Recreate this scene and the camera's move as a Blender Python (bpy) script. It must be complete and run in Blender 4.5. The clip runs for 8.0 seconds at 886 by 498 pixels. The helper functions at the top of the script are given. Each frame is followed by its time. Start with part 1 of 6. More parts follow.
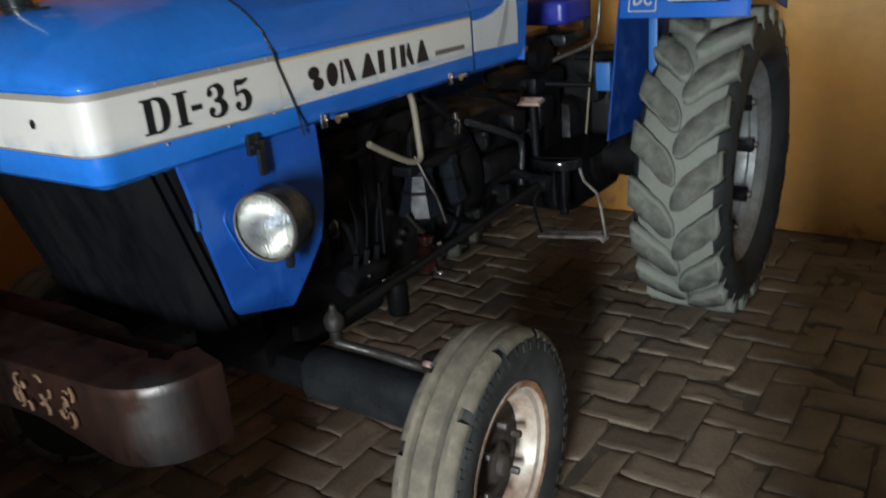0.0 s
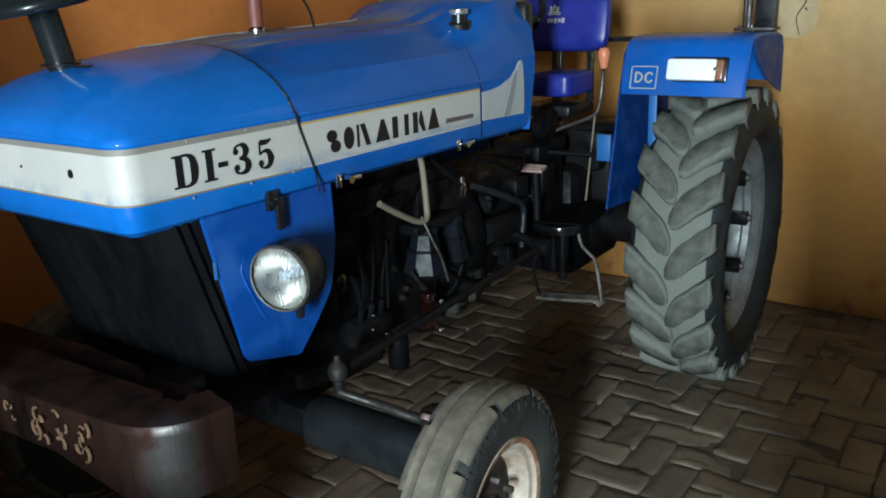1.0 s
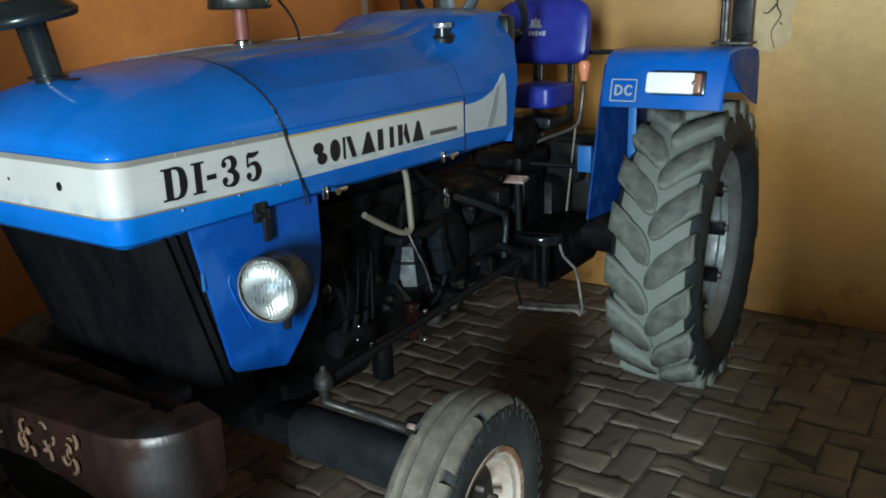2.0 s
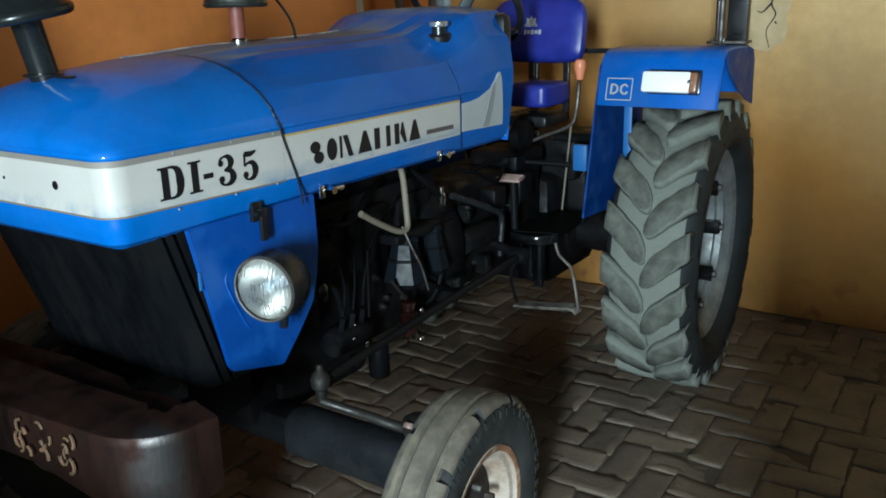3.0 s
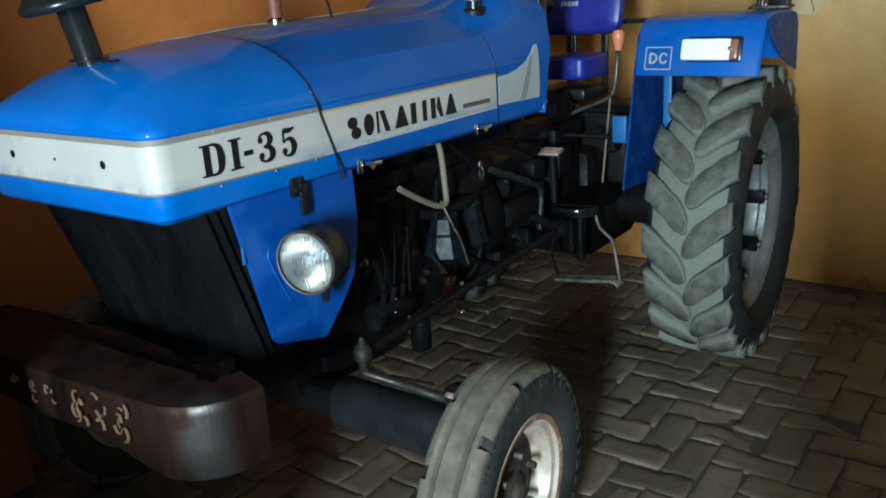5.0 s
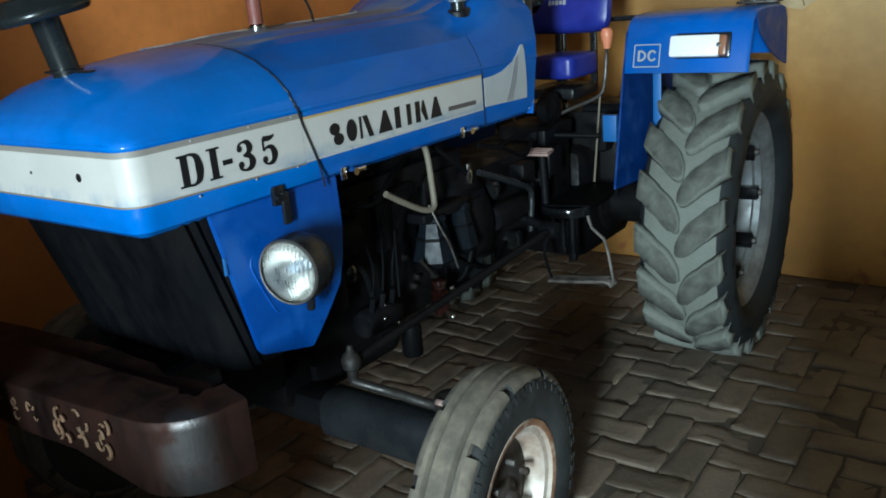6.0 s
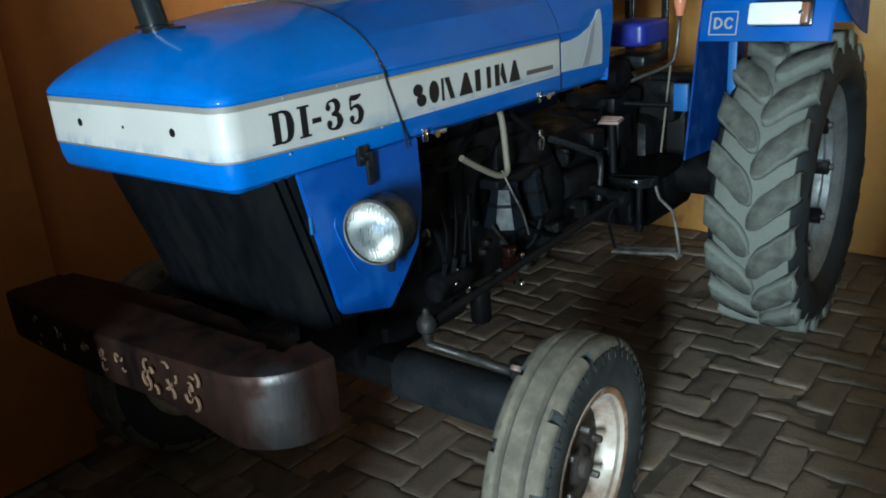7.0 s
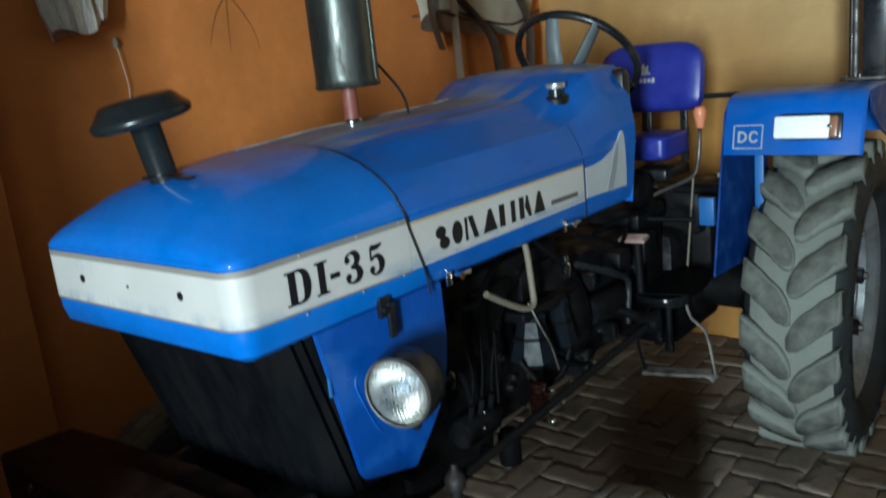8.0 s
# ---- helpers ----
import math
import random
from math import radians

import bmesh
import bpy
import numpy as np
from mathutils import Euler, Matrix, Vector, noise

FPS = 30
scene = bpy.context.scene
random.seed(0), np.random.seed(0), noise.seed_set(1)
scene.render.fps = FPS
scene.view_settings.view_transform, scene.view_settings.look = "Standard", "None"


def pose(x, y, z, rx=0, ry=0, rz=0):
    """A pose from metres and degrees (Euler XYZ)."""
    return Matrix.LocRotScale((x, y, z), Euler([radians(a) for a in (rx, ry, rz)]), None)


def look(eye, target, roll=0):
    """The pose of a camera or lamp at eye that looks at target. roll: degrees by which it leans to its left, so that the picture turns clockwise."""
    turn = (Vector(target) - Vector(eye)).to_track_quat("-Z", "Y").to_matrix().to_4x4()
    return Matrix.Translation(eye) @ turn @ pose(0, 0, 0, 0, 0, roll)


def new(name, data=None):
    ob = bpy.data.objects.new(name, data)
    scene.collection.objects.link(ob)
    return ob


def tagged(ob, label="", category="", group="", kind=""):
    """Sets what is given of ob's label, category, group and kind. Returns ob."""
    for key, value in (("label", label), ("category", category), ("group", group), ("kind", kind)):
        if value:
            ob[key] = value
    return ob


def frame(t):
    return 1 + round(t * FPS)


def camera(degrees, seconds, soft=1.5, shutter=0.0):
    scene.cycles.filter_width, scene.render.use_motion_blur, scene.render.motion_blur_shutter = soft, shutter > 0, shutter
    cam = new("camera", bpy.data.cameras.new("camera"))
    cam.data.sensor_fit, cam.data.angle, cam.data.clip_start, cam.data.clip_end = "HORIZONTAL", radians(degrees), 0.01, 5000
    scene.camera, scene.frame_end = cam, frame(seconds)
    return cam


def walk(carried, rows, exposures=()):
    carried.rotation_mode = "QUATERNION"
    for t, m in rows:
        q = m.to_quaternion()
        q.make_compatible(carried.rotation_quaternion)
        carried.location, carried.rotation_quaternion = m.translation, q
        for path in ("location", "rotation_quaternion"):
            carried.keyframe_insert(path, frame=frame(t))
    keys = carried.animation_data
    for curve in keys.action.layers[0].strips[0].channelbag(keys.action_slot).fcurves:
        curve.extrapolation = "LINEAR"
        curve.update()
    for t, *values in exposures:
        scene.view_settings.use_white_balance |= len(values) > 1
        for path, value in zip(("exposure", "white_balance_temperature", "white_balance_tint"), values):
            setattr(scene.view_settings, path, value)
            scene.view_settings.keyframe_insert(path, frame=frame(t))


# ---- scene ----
cam = camera(56.6, 8.0, soft=1.8, shutter=0.5)
PATH = [
    (0, (1.773, -1.514, 1.664), (0.665, -0.006, 0.959), -4.9),
    (0.5, (1.803, -1.599, 1.712), (0.659, -0.081, 1.089), -3.6),
    (1, (1.819, -1.606, 1.708), (0.697, -0.054, 1.131), -2.2),
    (1.5, (1.822, -1.63, 1.719), (0.724, -0.055, 1.158), -1.8),
    (3, (1.81, -1.64, 1.729), (0.742, -0.046, 1.163), -1.6),
    (3.5, (1.82, -1.641, 1.729), (0.74, -0.057, 1.16), -2.0),
    (4, (1.821, -1.639, 1.716), (0.726, -0.069, 1.138), -2.6),
    (4.5, (1.828, -1.643, 1.707), (0.71, -0.094, 1.115), -3.1),
    (4.7, (1.834, -1.661, 1.711), (0.691, -0.135, 1.106), -3.2),
    (6, (1.854, -1.605, 1.711), (0.701, -0.085, 1.108), -5.0),
    (6.5, (1.814, -1.681, 1.705), (0.612, -0.213, 1.071), -5.0),
    (7, (1.755, -1.674, 1.698), (0.543, -0.227, 1.036), -4.4),
    (7.5, (1.659, -1.558, 1.742), (0.43, -0.094, 1.154), -4.8),
    (8, (1.611, -1.548, 1.81), (0.359, -0.058, 1.349), -5.9),
]
walk(cam, [(t, look(eye, target, roll)) for t, eye, target, roll in PATH], [(0, -0.05, 7200, 24), (0.6, 0.02, 6750, 18), (1.5, 0.06, 6550, 13), (3, 0.07, 6400, 12), (7, 0.02, 6200, 11), (7.5, -0.05, 6100, 11), (8, 0.0, 6400, 13)])

# ---- world and light ----
XL, XR, YF, YB, ZC = -1.28, 3.9, -5.5, 3.08, 3.6     # inner faces of the shed
DOOR = (2.66, 3.22, 0.95, 2.7)                         # opening in the front wall: x from, x to, z from, z to
SHADE_WALL = (-1.62, -1.42, 0.50, -0.22)                     # unseen wall added to block light: y from, y to, height of its sill, left jamb of its opening
world = bpy.data.worlds.new("sky")
scene.world = world
world.use_nodes = True
wn = world.node_tree
sky = wn.nodes.new("ShaderNodeTexSky")
sky.sky_type, sky.sun_disc, sky.sun_elevation, sky.sun_rotation = "NISHITA", False, radians(50), radians(200)
wn.links.new(sky.outputs[0], wn.nodes["Background"].inputs[0])
wn.nodes["Background"].inputs[1].default_value = 0.1
sun_data = bpy.data.lights.new("sun", "SUN")
sun_data.energy, sun_data.angle, sun_data.color = 3.0, radians(0.5), (1.0, 0.95, 0.87)
sun = new("sun", sun_data)
sun.matrix_world = look((2.0, 6.0, 9.0), (1.2, -4.6, 0))
door_light = bpy.data.lights.new("door_daylight", "AREA")
door_light.shape, door_light.size, door_light.size_y = "RECTANGLE", DOOR[1] - DOOR[0] - 0.04, DOOR[3] - DOOR[2] - 0.04
door_light.energy, door_light.color = 720.0, (0.73, 0.94, 1.0)
door_lamp = new("door_daylight", door_light)
door_lamp.matrix_world = look(((DOOR[0] + DOOR[1]) / 2, YF + 0.02, (DOOR[2] + DOOR[3]) / 2), ((DOOR[0] + DOOR[1]) / 2, 3, (DOOR[2] + DOOR[3]) / 2))


# ---- materials ----
def material(name, base, rough=0.6, metal=0.0, var=0.15, scale=8.0, bump=0.1, fine=90.0, other=None, amount=0.5, patch=3.0,
             coat=0.0, sharp=0.12, bump_dist=0.004, per_piece=0.0, spread=0.15, grain=None, spec=0.5):
    """Node material: base colour with two scales of variation, an optional second colour in patches, and fine relief."""
    m = bpy.data.materials.new(name)
    m.use_nodes = True
    nt = m.node_tree
    b = nt.nodes["Principled BSDF"]
    b.inputs["Metallic"].default_value = metal
    b.inputs["Coat Weight"].default_value = coat
    b.inputs["Specular IOR Level"].default_value = spec
    b.inputs["Coat Roughness"].default_value = 0.12
    co = nt.nodes.new("ShaderNodeTexCoord").outputs["Object"]
    if grain:
        mp = nt.nodes.new("ShaderNodeMapping")
        mp.inputs["Scale"].default_value = grain
        nt.links.new(co, mp.inputs[0])
        co = mp.outputs[0]

    def noise_tex(sc, detail=6.0, rgh=0.6):
        n = nt.nodes.new("ShaderNodeTexNoise")
        n.inputs["Scale"].default_value, n.inputs["Detail"].default_value, n.inputs["Roughness"].default_value = sc, detail, rgh
        nt.links.new(co, n.inputs["Vector"])
        return n.outputs["Fac"]

    def remap(sock, a, c, lo, hi):
        r = nt.nodes.new("ShaderNodeMapRange")
        for i, v in enumerate((a, c, lo, hi)):
            r.inputs[i + 1].default_value = v
        nt.links.new(sock, r.inputs[0])
        return r.outputs[0]

    def mix(fac, c1, c2, kind="MIX"):
        x = nt.nodes.new("ShaderNodeMix")
        x.data_type, x.blend_type = "RGBA", kind
        for sock, v in ((x.inputs[0], fac), (x.inputs[6], c1), (x.inputs[7], c2)):
            if isinstance(v, bpy.types.NodeSocket):
                nt.links.new(v, sock)
            else:
                sock.default_value = v if not isinstance(v, tuple) else (*v[:3], 1)
        return x.outputs[2]

    big, small = noise_tex(scale), noise_tex(fine, 4.0)
    dark = tuple(c * (1 - var) for c in base)
    light = tuple(min(1, c * (1 + var)) for c in base)
    col = mix(remap(big, 0.3, 0.7, 0, 1), dark, light)
    col = mix(remap(small, 0.35, 0.65, 0, 0.35), col, tuple(c * (1 - 1.3 * var) for c in base))
    r_out = remap(big, 0.3, 0.7, max(0.02, rough - spread), min(1, rough + spread))
    if other:
        spots = noise_tex(patch, 8.0, 0.65)
        fac = remap(spots, 0.5 + 0.28 * (0.5 - amount) * 2 - sharp, 0.5 + 0.28 * (0.5 - amount) * 2 + sharp, 0, 1)
        col = mix(fac, col, other)
        mr = nt.nodes.new("ShaderNodeMix")
        nt.links.new(fac, mr.inputs[0])
        nt.links.new(r_out, mr.inputs[2])
        mr.inputs[3].default_value = 0.85
        r_out = mr.outputs[0]
    if per_piece:
        info = nt.nodes.new("ShaderNodeObjectInfo")
        geo = nt.nodes.new("ShaderNodeNewGeometry")
        add = nt.nodes.new("ShaderNodeMath")
        add.operation = "ADD"
        nt.links.new(info.outputs["Random"], add.inputs[0])
        nt.links.new(geo.outputs["Random Per Island"], add.inputs[1])
        fr = nt.nodes.new("ShaderNodeMath")
        fr.operation = "FRACT"
        nt.links.new(add.outputs[0], fr.inputs[0])
        hsv = nt.nodes.new("ShaderNodeHueSaturation")
        nt.links.new(remap(fr.outputs[0], 0, 1, 1 - per_piece, 1 + per_piece), hsv.inputs["Value"])
        nt.links.new(col, hsv.inputs["Color"])
        col = hsv.outputs[0]
    nt.links.new(col, b.inputs["Base Color"])
    nt.links.new(r_out, b.inputs["Roughness"])
    if bump:
        bp = nt.nodes.new("ShaderNodeBump")
        bp.inputs["Strength"].default_value, bp.inputs["Distance"].default_value = bump, bump_dist
        hm = nt.nodes.new("ShaderNodeMath")
        hm.operation = "ADD"
        nt.links.new(big, hm.inputs[0])
        nt.links.new(remap(small, 0, 1, 0, 0.5), hm.inputs[1])
        nt.links.new(hm.outputs[0], bp.inputs["Height"])
        nt.links.new(bp.outputs[0], b.inputs["Normal"])
    return m


def plain(name, base, rough=0.5, metal=0.0):
    return material(name, base, rough, metal, var=0.08, bump=0.03, spread=0.05)


def glass_material(name, tint, rough, trans=1.0):
    m = bpy.data.materials.new(name)
    m.use_nodes = True
    b = m.node_tree.nodes["Principled BSDF"]
    b.inputs["Base Color"].default_value = (*tint, 1)
    b.inputs["Roughness"].default_value, b.inputs["Transmission Weight"].default_value = rough, trans
    return m


BLUE = material("blue_paint", (0.001, 0.105, 0.45), 0.36, var=0.15, scale=3.0, bump=0.06, fine=45, other=(0.035, 0.11, 0.30), amount=0.18,
                spec=0.12, patch=3.5, coat=0.4, sharp=0.2, spread=0.1)
BLUE_DUSTY = material("dusty_blue_paint", (0.0002, 0.097, 0.41), 0.36, var=0.22, scale=5.0, bump=0.12, bump_dist=0.010, fine=45, other=(0.030, 0.11, 0.30),
                      amount=0.22, patch=6.0, coat=0.28, sharp=0.25, spread=0.12, grain=(1.6, 0.55, 1.0), spec=0.1)
BLUE_FRONT = material("repainted_blue", (0.0004, 0.145, 0.54), 0.38, var=0.22, scale=6.0, bump=0.12, bump_dist=0.008, fine=45, other=(0.006, 0.105, 0.38), amount=0.34, patch=6.0, coat=0.6, sharp=0.18, spread=0.1,
                      spec=0.1)
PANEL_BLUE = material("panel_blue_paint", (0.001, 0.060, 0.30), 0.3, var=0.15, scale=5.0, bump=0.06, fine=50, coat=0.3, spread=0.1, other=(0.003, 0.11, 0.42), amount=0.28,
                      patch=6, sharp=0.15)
# scratched blue, darkened so that the fender's side plates look shaded
NAVY = material("scratched_shaded_blue_paint", (0.002, 0.040, 0.20), 0.45, var=0.3, scale=7, bump=0.12, other=(0.015, 0.07, 0.26), amount=0.3, patch=9, sharp=0.15, spec=0.3)
SEAT_BLUE = material("seat_vinyl", (0.018, 0.030, 0.26), 0.38, var=0.15, scale=14, bump=0.15, fine=220, spread=0.08)
WHITE = material("white_decal", (0.50, 0.475, 0.44), 0.45, var=0.06, scale=5, bump=0.04, other=(0.28, 0.33, 0.36), amount=0.14, patch=8, sharp=0.12)
GREYDEC = material("grey_decal", (0.42, 0.43, 0.43), 0.4, var=0.1, scale=6, bump=0.03)
GREYBAND = material("grey_decal_band", (0.27, 0.275, 0.275), 0.45, var=0.1, scale=8, bump=0.03)
TAUPE = plain("dusty_taupe_line", (0.22, 0.20, 0.175), 0.6)
YELLOW = plain("yellow_line", (0.44, 0.30, 0.09), 0.6)
DULL = plain("dull_ochre_line", (0.20, 0.15, 0.08), 0.6)
INK = plain("black_print", (0.008, 0.008, 0.01), 0.4)
GREYINK = plain("grey_print", (0.10, 0.08, 0.08), 0.5)
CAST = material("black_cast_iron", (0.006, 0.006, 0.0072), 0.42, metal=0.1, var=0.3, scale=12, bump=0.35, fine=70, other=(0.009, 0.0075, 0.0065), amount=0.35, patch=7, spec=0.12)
BLACK = material("black_paint", (0.010, 0.011, 0.013), 0.32, var=0.25, scale=9, bump=0.1, other=(0.03, 0.027, 0.024), amount=0.22, patch=6, spec=0.4)
AXLE = material("dusty_axle_paint", (0.015, 0.0165, 0.0185), 0.30, var=0.25, scale=9, bump=0.12, other=(0.018, 0.017, 0.016), amount=0.25, patch=6, spec=0.3)
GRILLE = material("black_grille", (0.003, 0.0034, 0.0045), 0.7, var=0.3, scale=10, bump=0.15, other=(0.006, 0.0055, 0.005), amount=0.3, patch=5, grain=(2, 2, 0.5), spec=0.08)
RUBBER = material("dusty_rubber", (0.195, 0.205, 0.175), 0.9, var=0.25, scale=12, bump=0.6, fine=50, other=(0.11, 0.118, 0.10), amount=0.4, patch=12, sharp=0.25, bump_dist=0.008)
LUGMAT = material("dusty_lug_rubber", (0.068, 0.068, 0.057), 0.85, var=0.4, scale=11, bump=0.8, fine=45, other=(0.15, 0.158, 0.132), amount=0.42, patch=14, sharp=0.22, bump_dist=0.008)
FRUBBER = material("worn_tread_rubber", (0.225, 0.188, 0.138), 0.9, var=0.35, scale=14, bump=0.6, fine=50, other=(0.07, 0.062, 0.05), amount=0.5, patch=11, sharp=0.25)
SIDEWALL = material("tyre_sidewall", (0.017, 0.019, 0.020), 0.65, var=0.4, scale=10, bump=0.7, other=(0.042, 0.043, 0.040), amount=0.40, patch=5, sharp=0.3)
REARWALL = material("black_rear_sidewall", (0.011, 0.013, 0.015), 0.6, var=0.35, scale=8, bump=0.3, other=(0.028, 0.032, 0.032), amount=0.3, patch=5, sharp=0.3, spec=0.3)
SILVER = material("silver_rim_paint", (0.30, 0.325, 0.335), 0.34, metal=0.5, var=0.15, scale=8, bump=0.1, other=(0.10, 0.085, 0.07), amount=0.45, patch=6, sharp=0.2)
RUSTRIM = material("rusty_rim_paint", (0.56, 0.48, 0.40), 0.5, metal=0.1, var=0.2, scale=10, bump=0.15, other=(0.24, 0.13, 0.08), amount=0.36, patch=8, sharp=0.15)
DUSTEDGE = material("pale_dusty_edge", (0.42, 0.36, 0.30), 0.85, var=0.3, scale=20, bump=0.2, other=(0.06, 0.10, 0.22), amount=0.35, patch=12)
RUST = material("rust_stain", (0.26, 0.12, 0.06), 0.85, var=0.3, scale=20, bump=0.3, other=(0.55, 0.45, 0.34), amount=0.3, patch=14)
CAPCHROME = material("dull_chrome", (0.62, 0.64, 0.64), 0.22, metal=0.8, var=0.1, bump=0.05)
CHROME = material("chrome", (0.75, 0.75, 0.74), 0.12, metal=1.0, var=0.05, bump=0.02, spread=0.05)
STEEL = material("worn_steel", (0.20, 0.19, 0.18), 0.4, metal=0.8, var=0.25, scale=15, bump=0.15, other=(0.07, 0.05, 0.04), amount=0.45, patch=9)
DARKSTEEL = material("greasy_steel", (0.036, 0.033, 0.031), 0.35, metal=0.6, var=0.3, scale=15, bump=0.15, other=(0.02, 0.016, 0.013), amount=0.45, patch=9)
BUMPER = material("worn_bumper_steel", (0.040, 0.029, 0.0255), 0.36, metal=0.9, var=0.4, scale=9, bump=0.3, other=(0.048, 0.019, 0.013), amount=0.55, patch=6,
                  sharp=0.2, grain=(1.5, 1.5, 0.5), spec=0.3)
MARK = material("peeled_yellow_paint", (0.145, 0.082, 0.042), 0.75, var=0.4, scale=30, bump=0.2, other=(0.16, 0.07, 0.04), amount=0.4, patch=30)
EXHAUST = material("dark_silencer_steel", (0.10, 0.108, 0.10), 0.33, metal=0.85, var=0.3, scale=6, bump=0.12, spread=0.10, other=(0.05, 0.045, 0.035), amount=0.35, patch=9, grain=(1.4, 1.4, 0.35))
CAPMAT = material("dark_cap_enamel", (0.017, 0.021, 0.022), 0.24, metal=0.3, var=0.25, scale=9, bump=0.08, spread=0.06)
STEPMAT = material("worn_dusty_step", (0.30, 0.265, 0.23), 0.6, metal=0.2, var=0.3, scale=25, bump=0.2, other=(0.05, 0.04, 0.035), amount=0.4, patch=12)
PEDAL = material("worn_pedal", (0.32, 0.21, 0.18), 0.5, metal=0.3, var=0.3, scale=30, bump=0.2)
PIPE_RED = material("primer_red_pipe", (0.20, 0.055, 0.04), 0.55, var=0.25, scale=20, bump=0.15)
HOSE = material("tan_hose", (0.165, 0.138, 0.10), 0.6, var=0.15, scale=20, bump=0.1)
ORANGE = material("orange_knob", (0.75, 0.25, 0.13), 0.4, var=0.08, scale=20, bump=0.05)
LIGHTBLUE = plain("light_blue_paint", (0.014, 0.12, 0.35), 0.45)
WHEELGREY = material("grey_spoke", (0.085, 0.10, 0.105), 0.5, var=0.2, scale=20, bump=0.1)
REFLECTOR = material("lamp_reflector", (0.45, 0.45, 0.43), 0.30, metal=1.0, var=0.04, bump=0.0)
LENS = glass_material("lamp_glass", (1, 1, 1), 0.06)
lt = LENS.node_tree
wave = lt.nodes.new("ShaderNodeTexWave")
wave.bands_direction, wave.inputs["Scale"].default_value, wave.inputs["Distortion"].default_value = "X", 34.0, 0.3
lbump = lt.nodes.new("ShaderNodeBump")
lbump.inputs["Strength"].default_value, lbump.inputs["Distance"].default_value = 0.24, 0.01
lt.links.new(lt.nodes.new("ShaderNodeTexCoord").outputs["Object"], wave.inputs["Vector"])
lt.links.new(wave.outputs["Fac"], lbump.inputs["Height"])
lt.links.new(lbump.outputs[0], lt.nodes["Principled BSDF"].inputs["Normal"])
# white base stands in for daylight thrown back by the clear lens
FLASHLENS = material("white_flasher_plastic", (0.95, 0.95, 0.93), 0.25, metal=0.0, var=0.03, bump=0.5, fine=180, bump_dist=0.008)
AMBER = material("brown_flasher_end", (0.30, 0.13, 0.07), 0.3, var=0.15, bump=0.05)
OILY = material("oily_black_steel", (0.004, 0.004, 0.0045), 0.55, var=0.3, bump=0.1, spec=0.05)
BOWL = material("dark_red_fuel_bowl", (0.016, 0.005, 0.004), 0.12, var=0.2, bump=0.02)
GLOSS = material("glossy_black_enamel", (0.008, 0.009, 0.010), 0.14, var=0.2, bump=0.03, coat=0.5, spread=0.05)
FILTER = material("dark_filter_enamel", (0.006, 0.008, 0.011), 0.34, var=0.3, scale=16, bump=0.12, spec=0.08, spread=0.1)
RIMDARK = material("dirty_rim_barrel", (0.03, 0.03, 0.03), 0.5, metal=0.5, var=0.3, scale=8, bump=0.15, other=(0.03, 0.025, 0.02), amount=0.4, patch=6)
DISC = material("dirty_wheel_disc", (0.055, 0.040, 0.032), 0.65, metal=0.0, var=0.4, scale=14, bump=0.3, other=(0.025, 0.018, 0.015), amount=0.45, patch=11)
WALL_L = material("orange_limewash", (0.62, 0.195, 0.040), 0.8, var=0.26, scale=2.2, bump=0.4, fine=18, other=(0.45, 0.135, 0.03), amount=0.4, patch=1.2, sharp=0.3, bump_dist=0.006)
BACKDROP = material("outside_earth", (0.33, 0.27, 0.2), 0.9, var=0.2, scale=1.0, bump=0.2)
# unseen walls and ceiling, kept dark to hold down bounced light
PLASTER = material("dark_grey_plaster", (0.11, 0.105, 0.098), 0.9, var=0.2, scale=2, bump=0.2)
CEIL = material("dark_ceiling_plaster", (0.13, 0.12, 0.11), 0.9, var=0.1, scale=2, bump=0.2)
BRICK = material("worn_floor_brick", (0.262, 0.195, 0.139), 0.42, var=0.35, scale=9, bump=0.6, fine=60, other=(0.085, 0.066, 0.05), amount=0.5, patch=5, sharp=0.25,
                 per_piece=0.2, bump_dist=0.008)
JOINT = material("dirt_joint", (0.09, 0.072, 0.053), 0.95, var=0.3, scale=20, bump=0.4)
PLASTIC = material("dusty_plastic_bag", (0.66, 0.60, 0.53), 0.2, var=0.3, scale=14, bump=1.0, fine=50, other=(0.36, 0.27, 0.20), amount=0.35, patch=9, bump_dist=0.02, grain=(2.0, 2.0, 0.35), coat=0.6)
BAREPLASTER = material("bare_plaster", (0.66, 0.50, 0.30), 0.85, var=0.2, scale=7, bump=0.5, fine=30, other=(0.50, 0.34, 0.16), amount=0.4, patch=5, sharp=0.25)
SACK = material("pale_sack_cloth", (0.44, 0.38, 0.29), 0.85, var=0.25, scale=10, bump=0.5, fine=140, other=(0.22, 0.17, 0.12), amount=0.4, patch=5)
LEATHER = material("dark_strap_leather", (0.06, 0.035, 0.022), 0.6, var=0.3, scale=15, bump=0.3)
WOOD = material("dry_wood_pole", (0.44, 0.35, 0.26), 0.75, var=0.25, scale=12, bump=0.3, grain=(3, 3, 0.4))
DULLWIRE = plain("dull_brown_wire", (0.20, 0.075, 0.025), 0.7)
PALEWIRE = plain("pale_wire", (0.75, 0.70, 0.60), 0.5)
WIRE = plain("dark_wire", (0.02, 0.018, 0.016), 0.6)


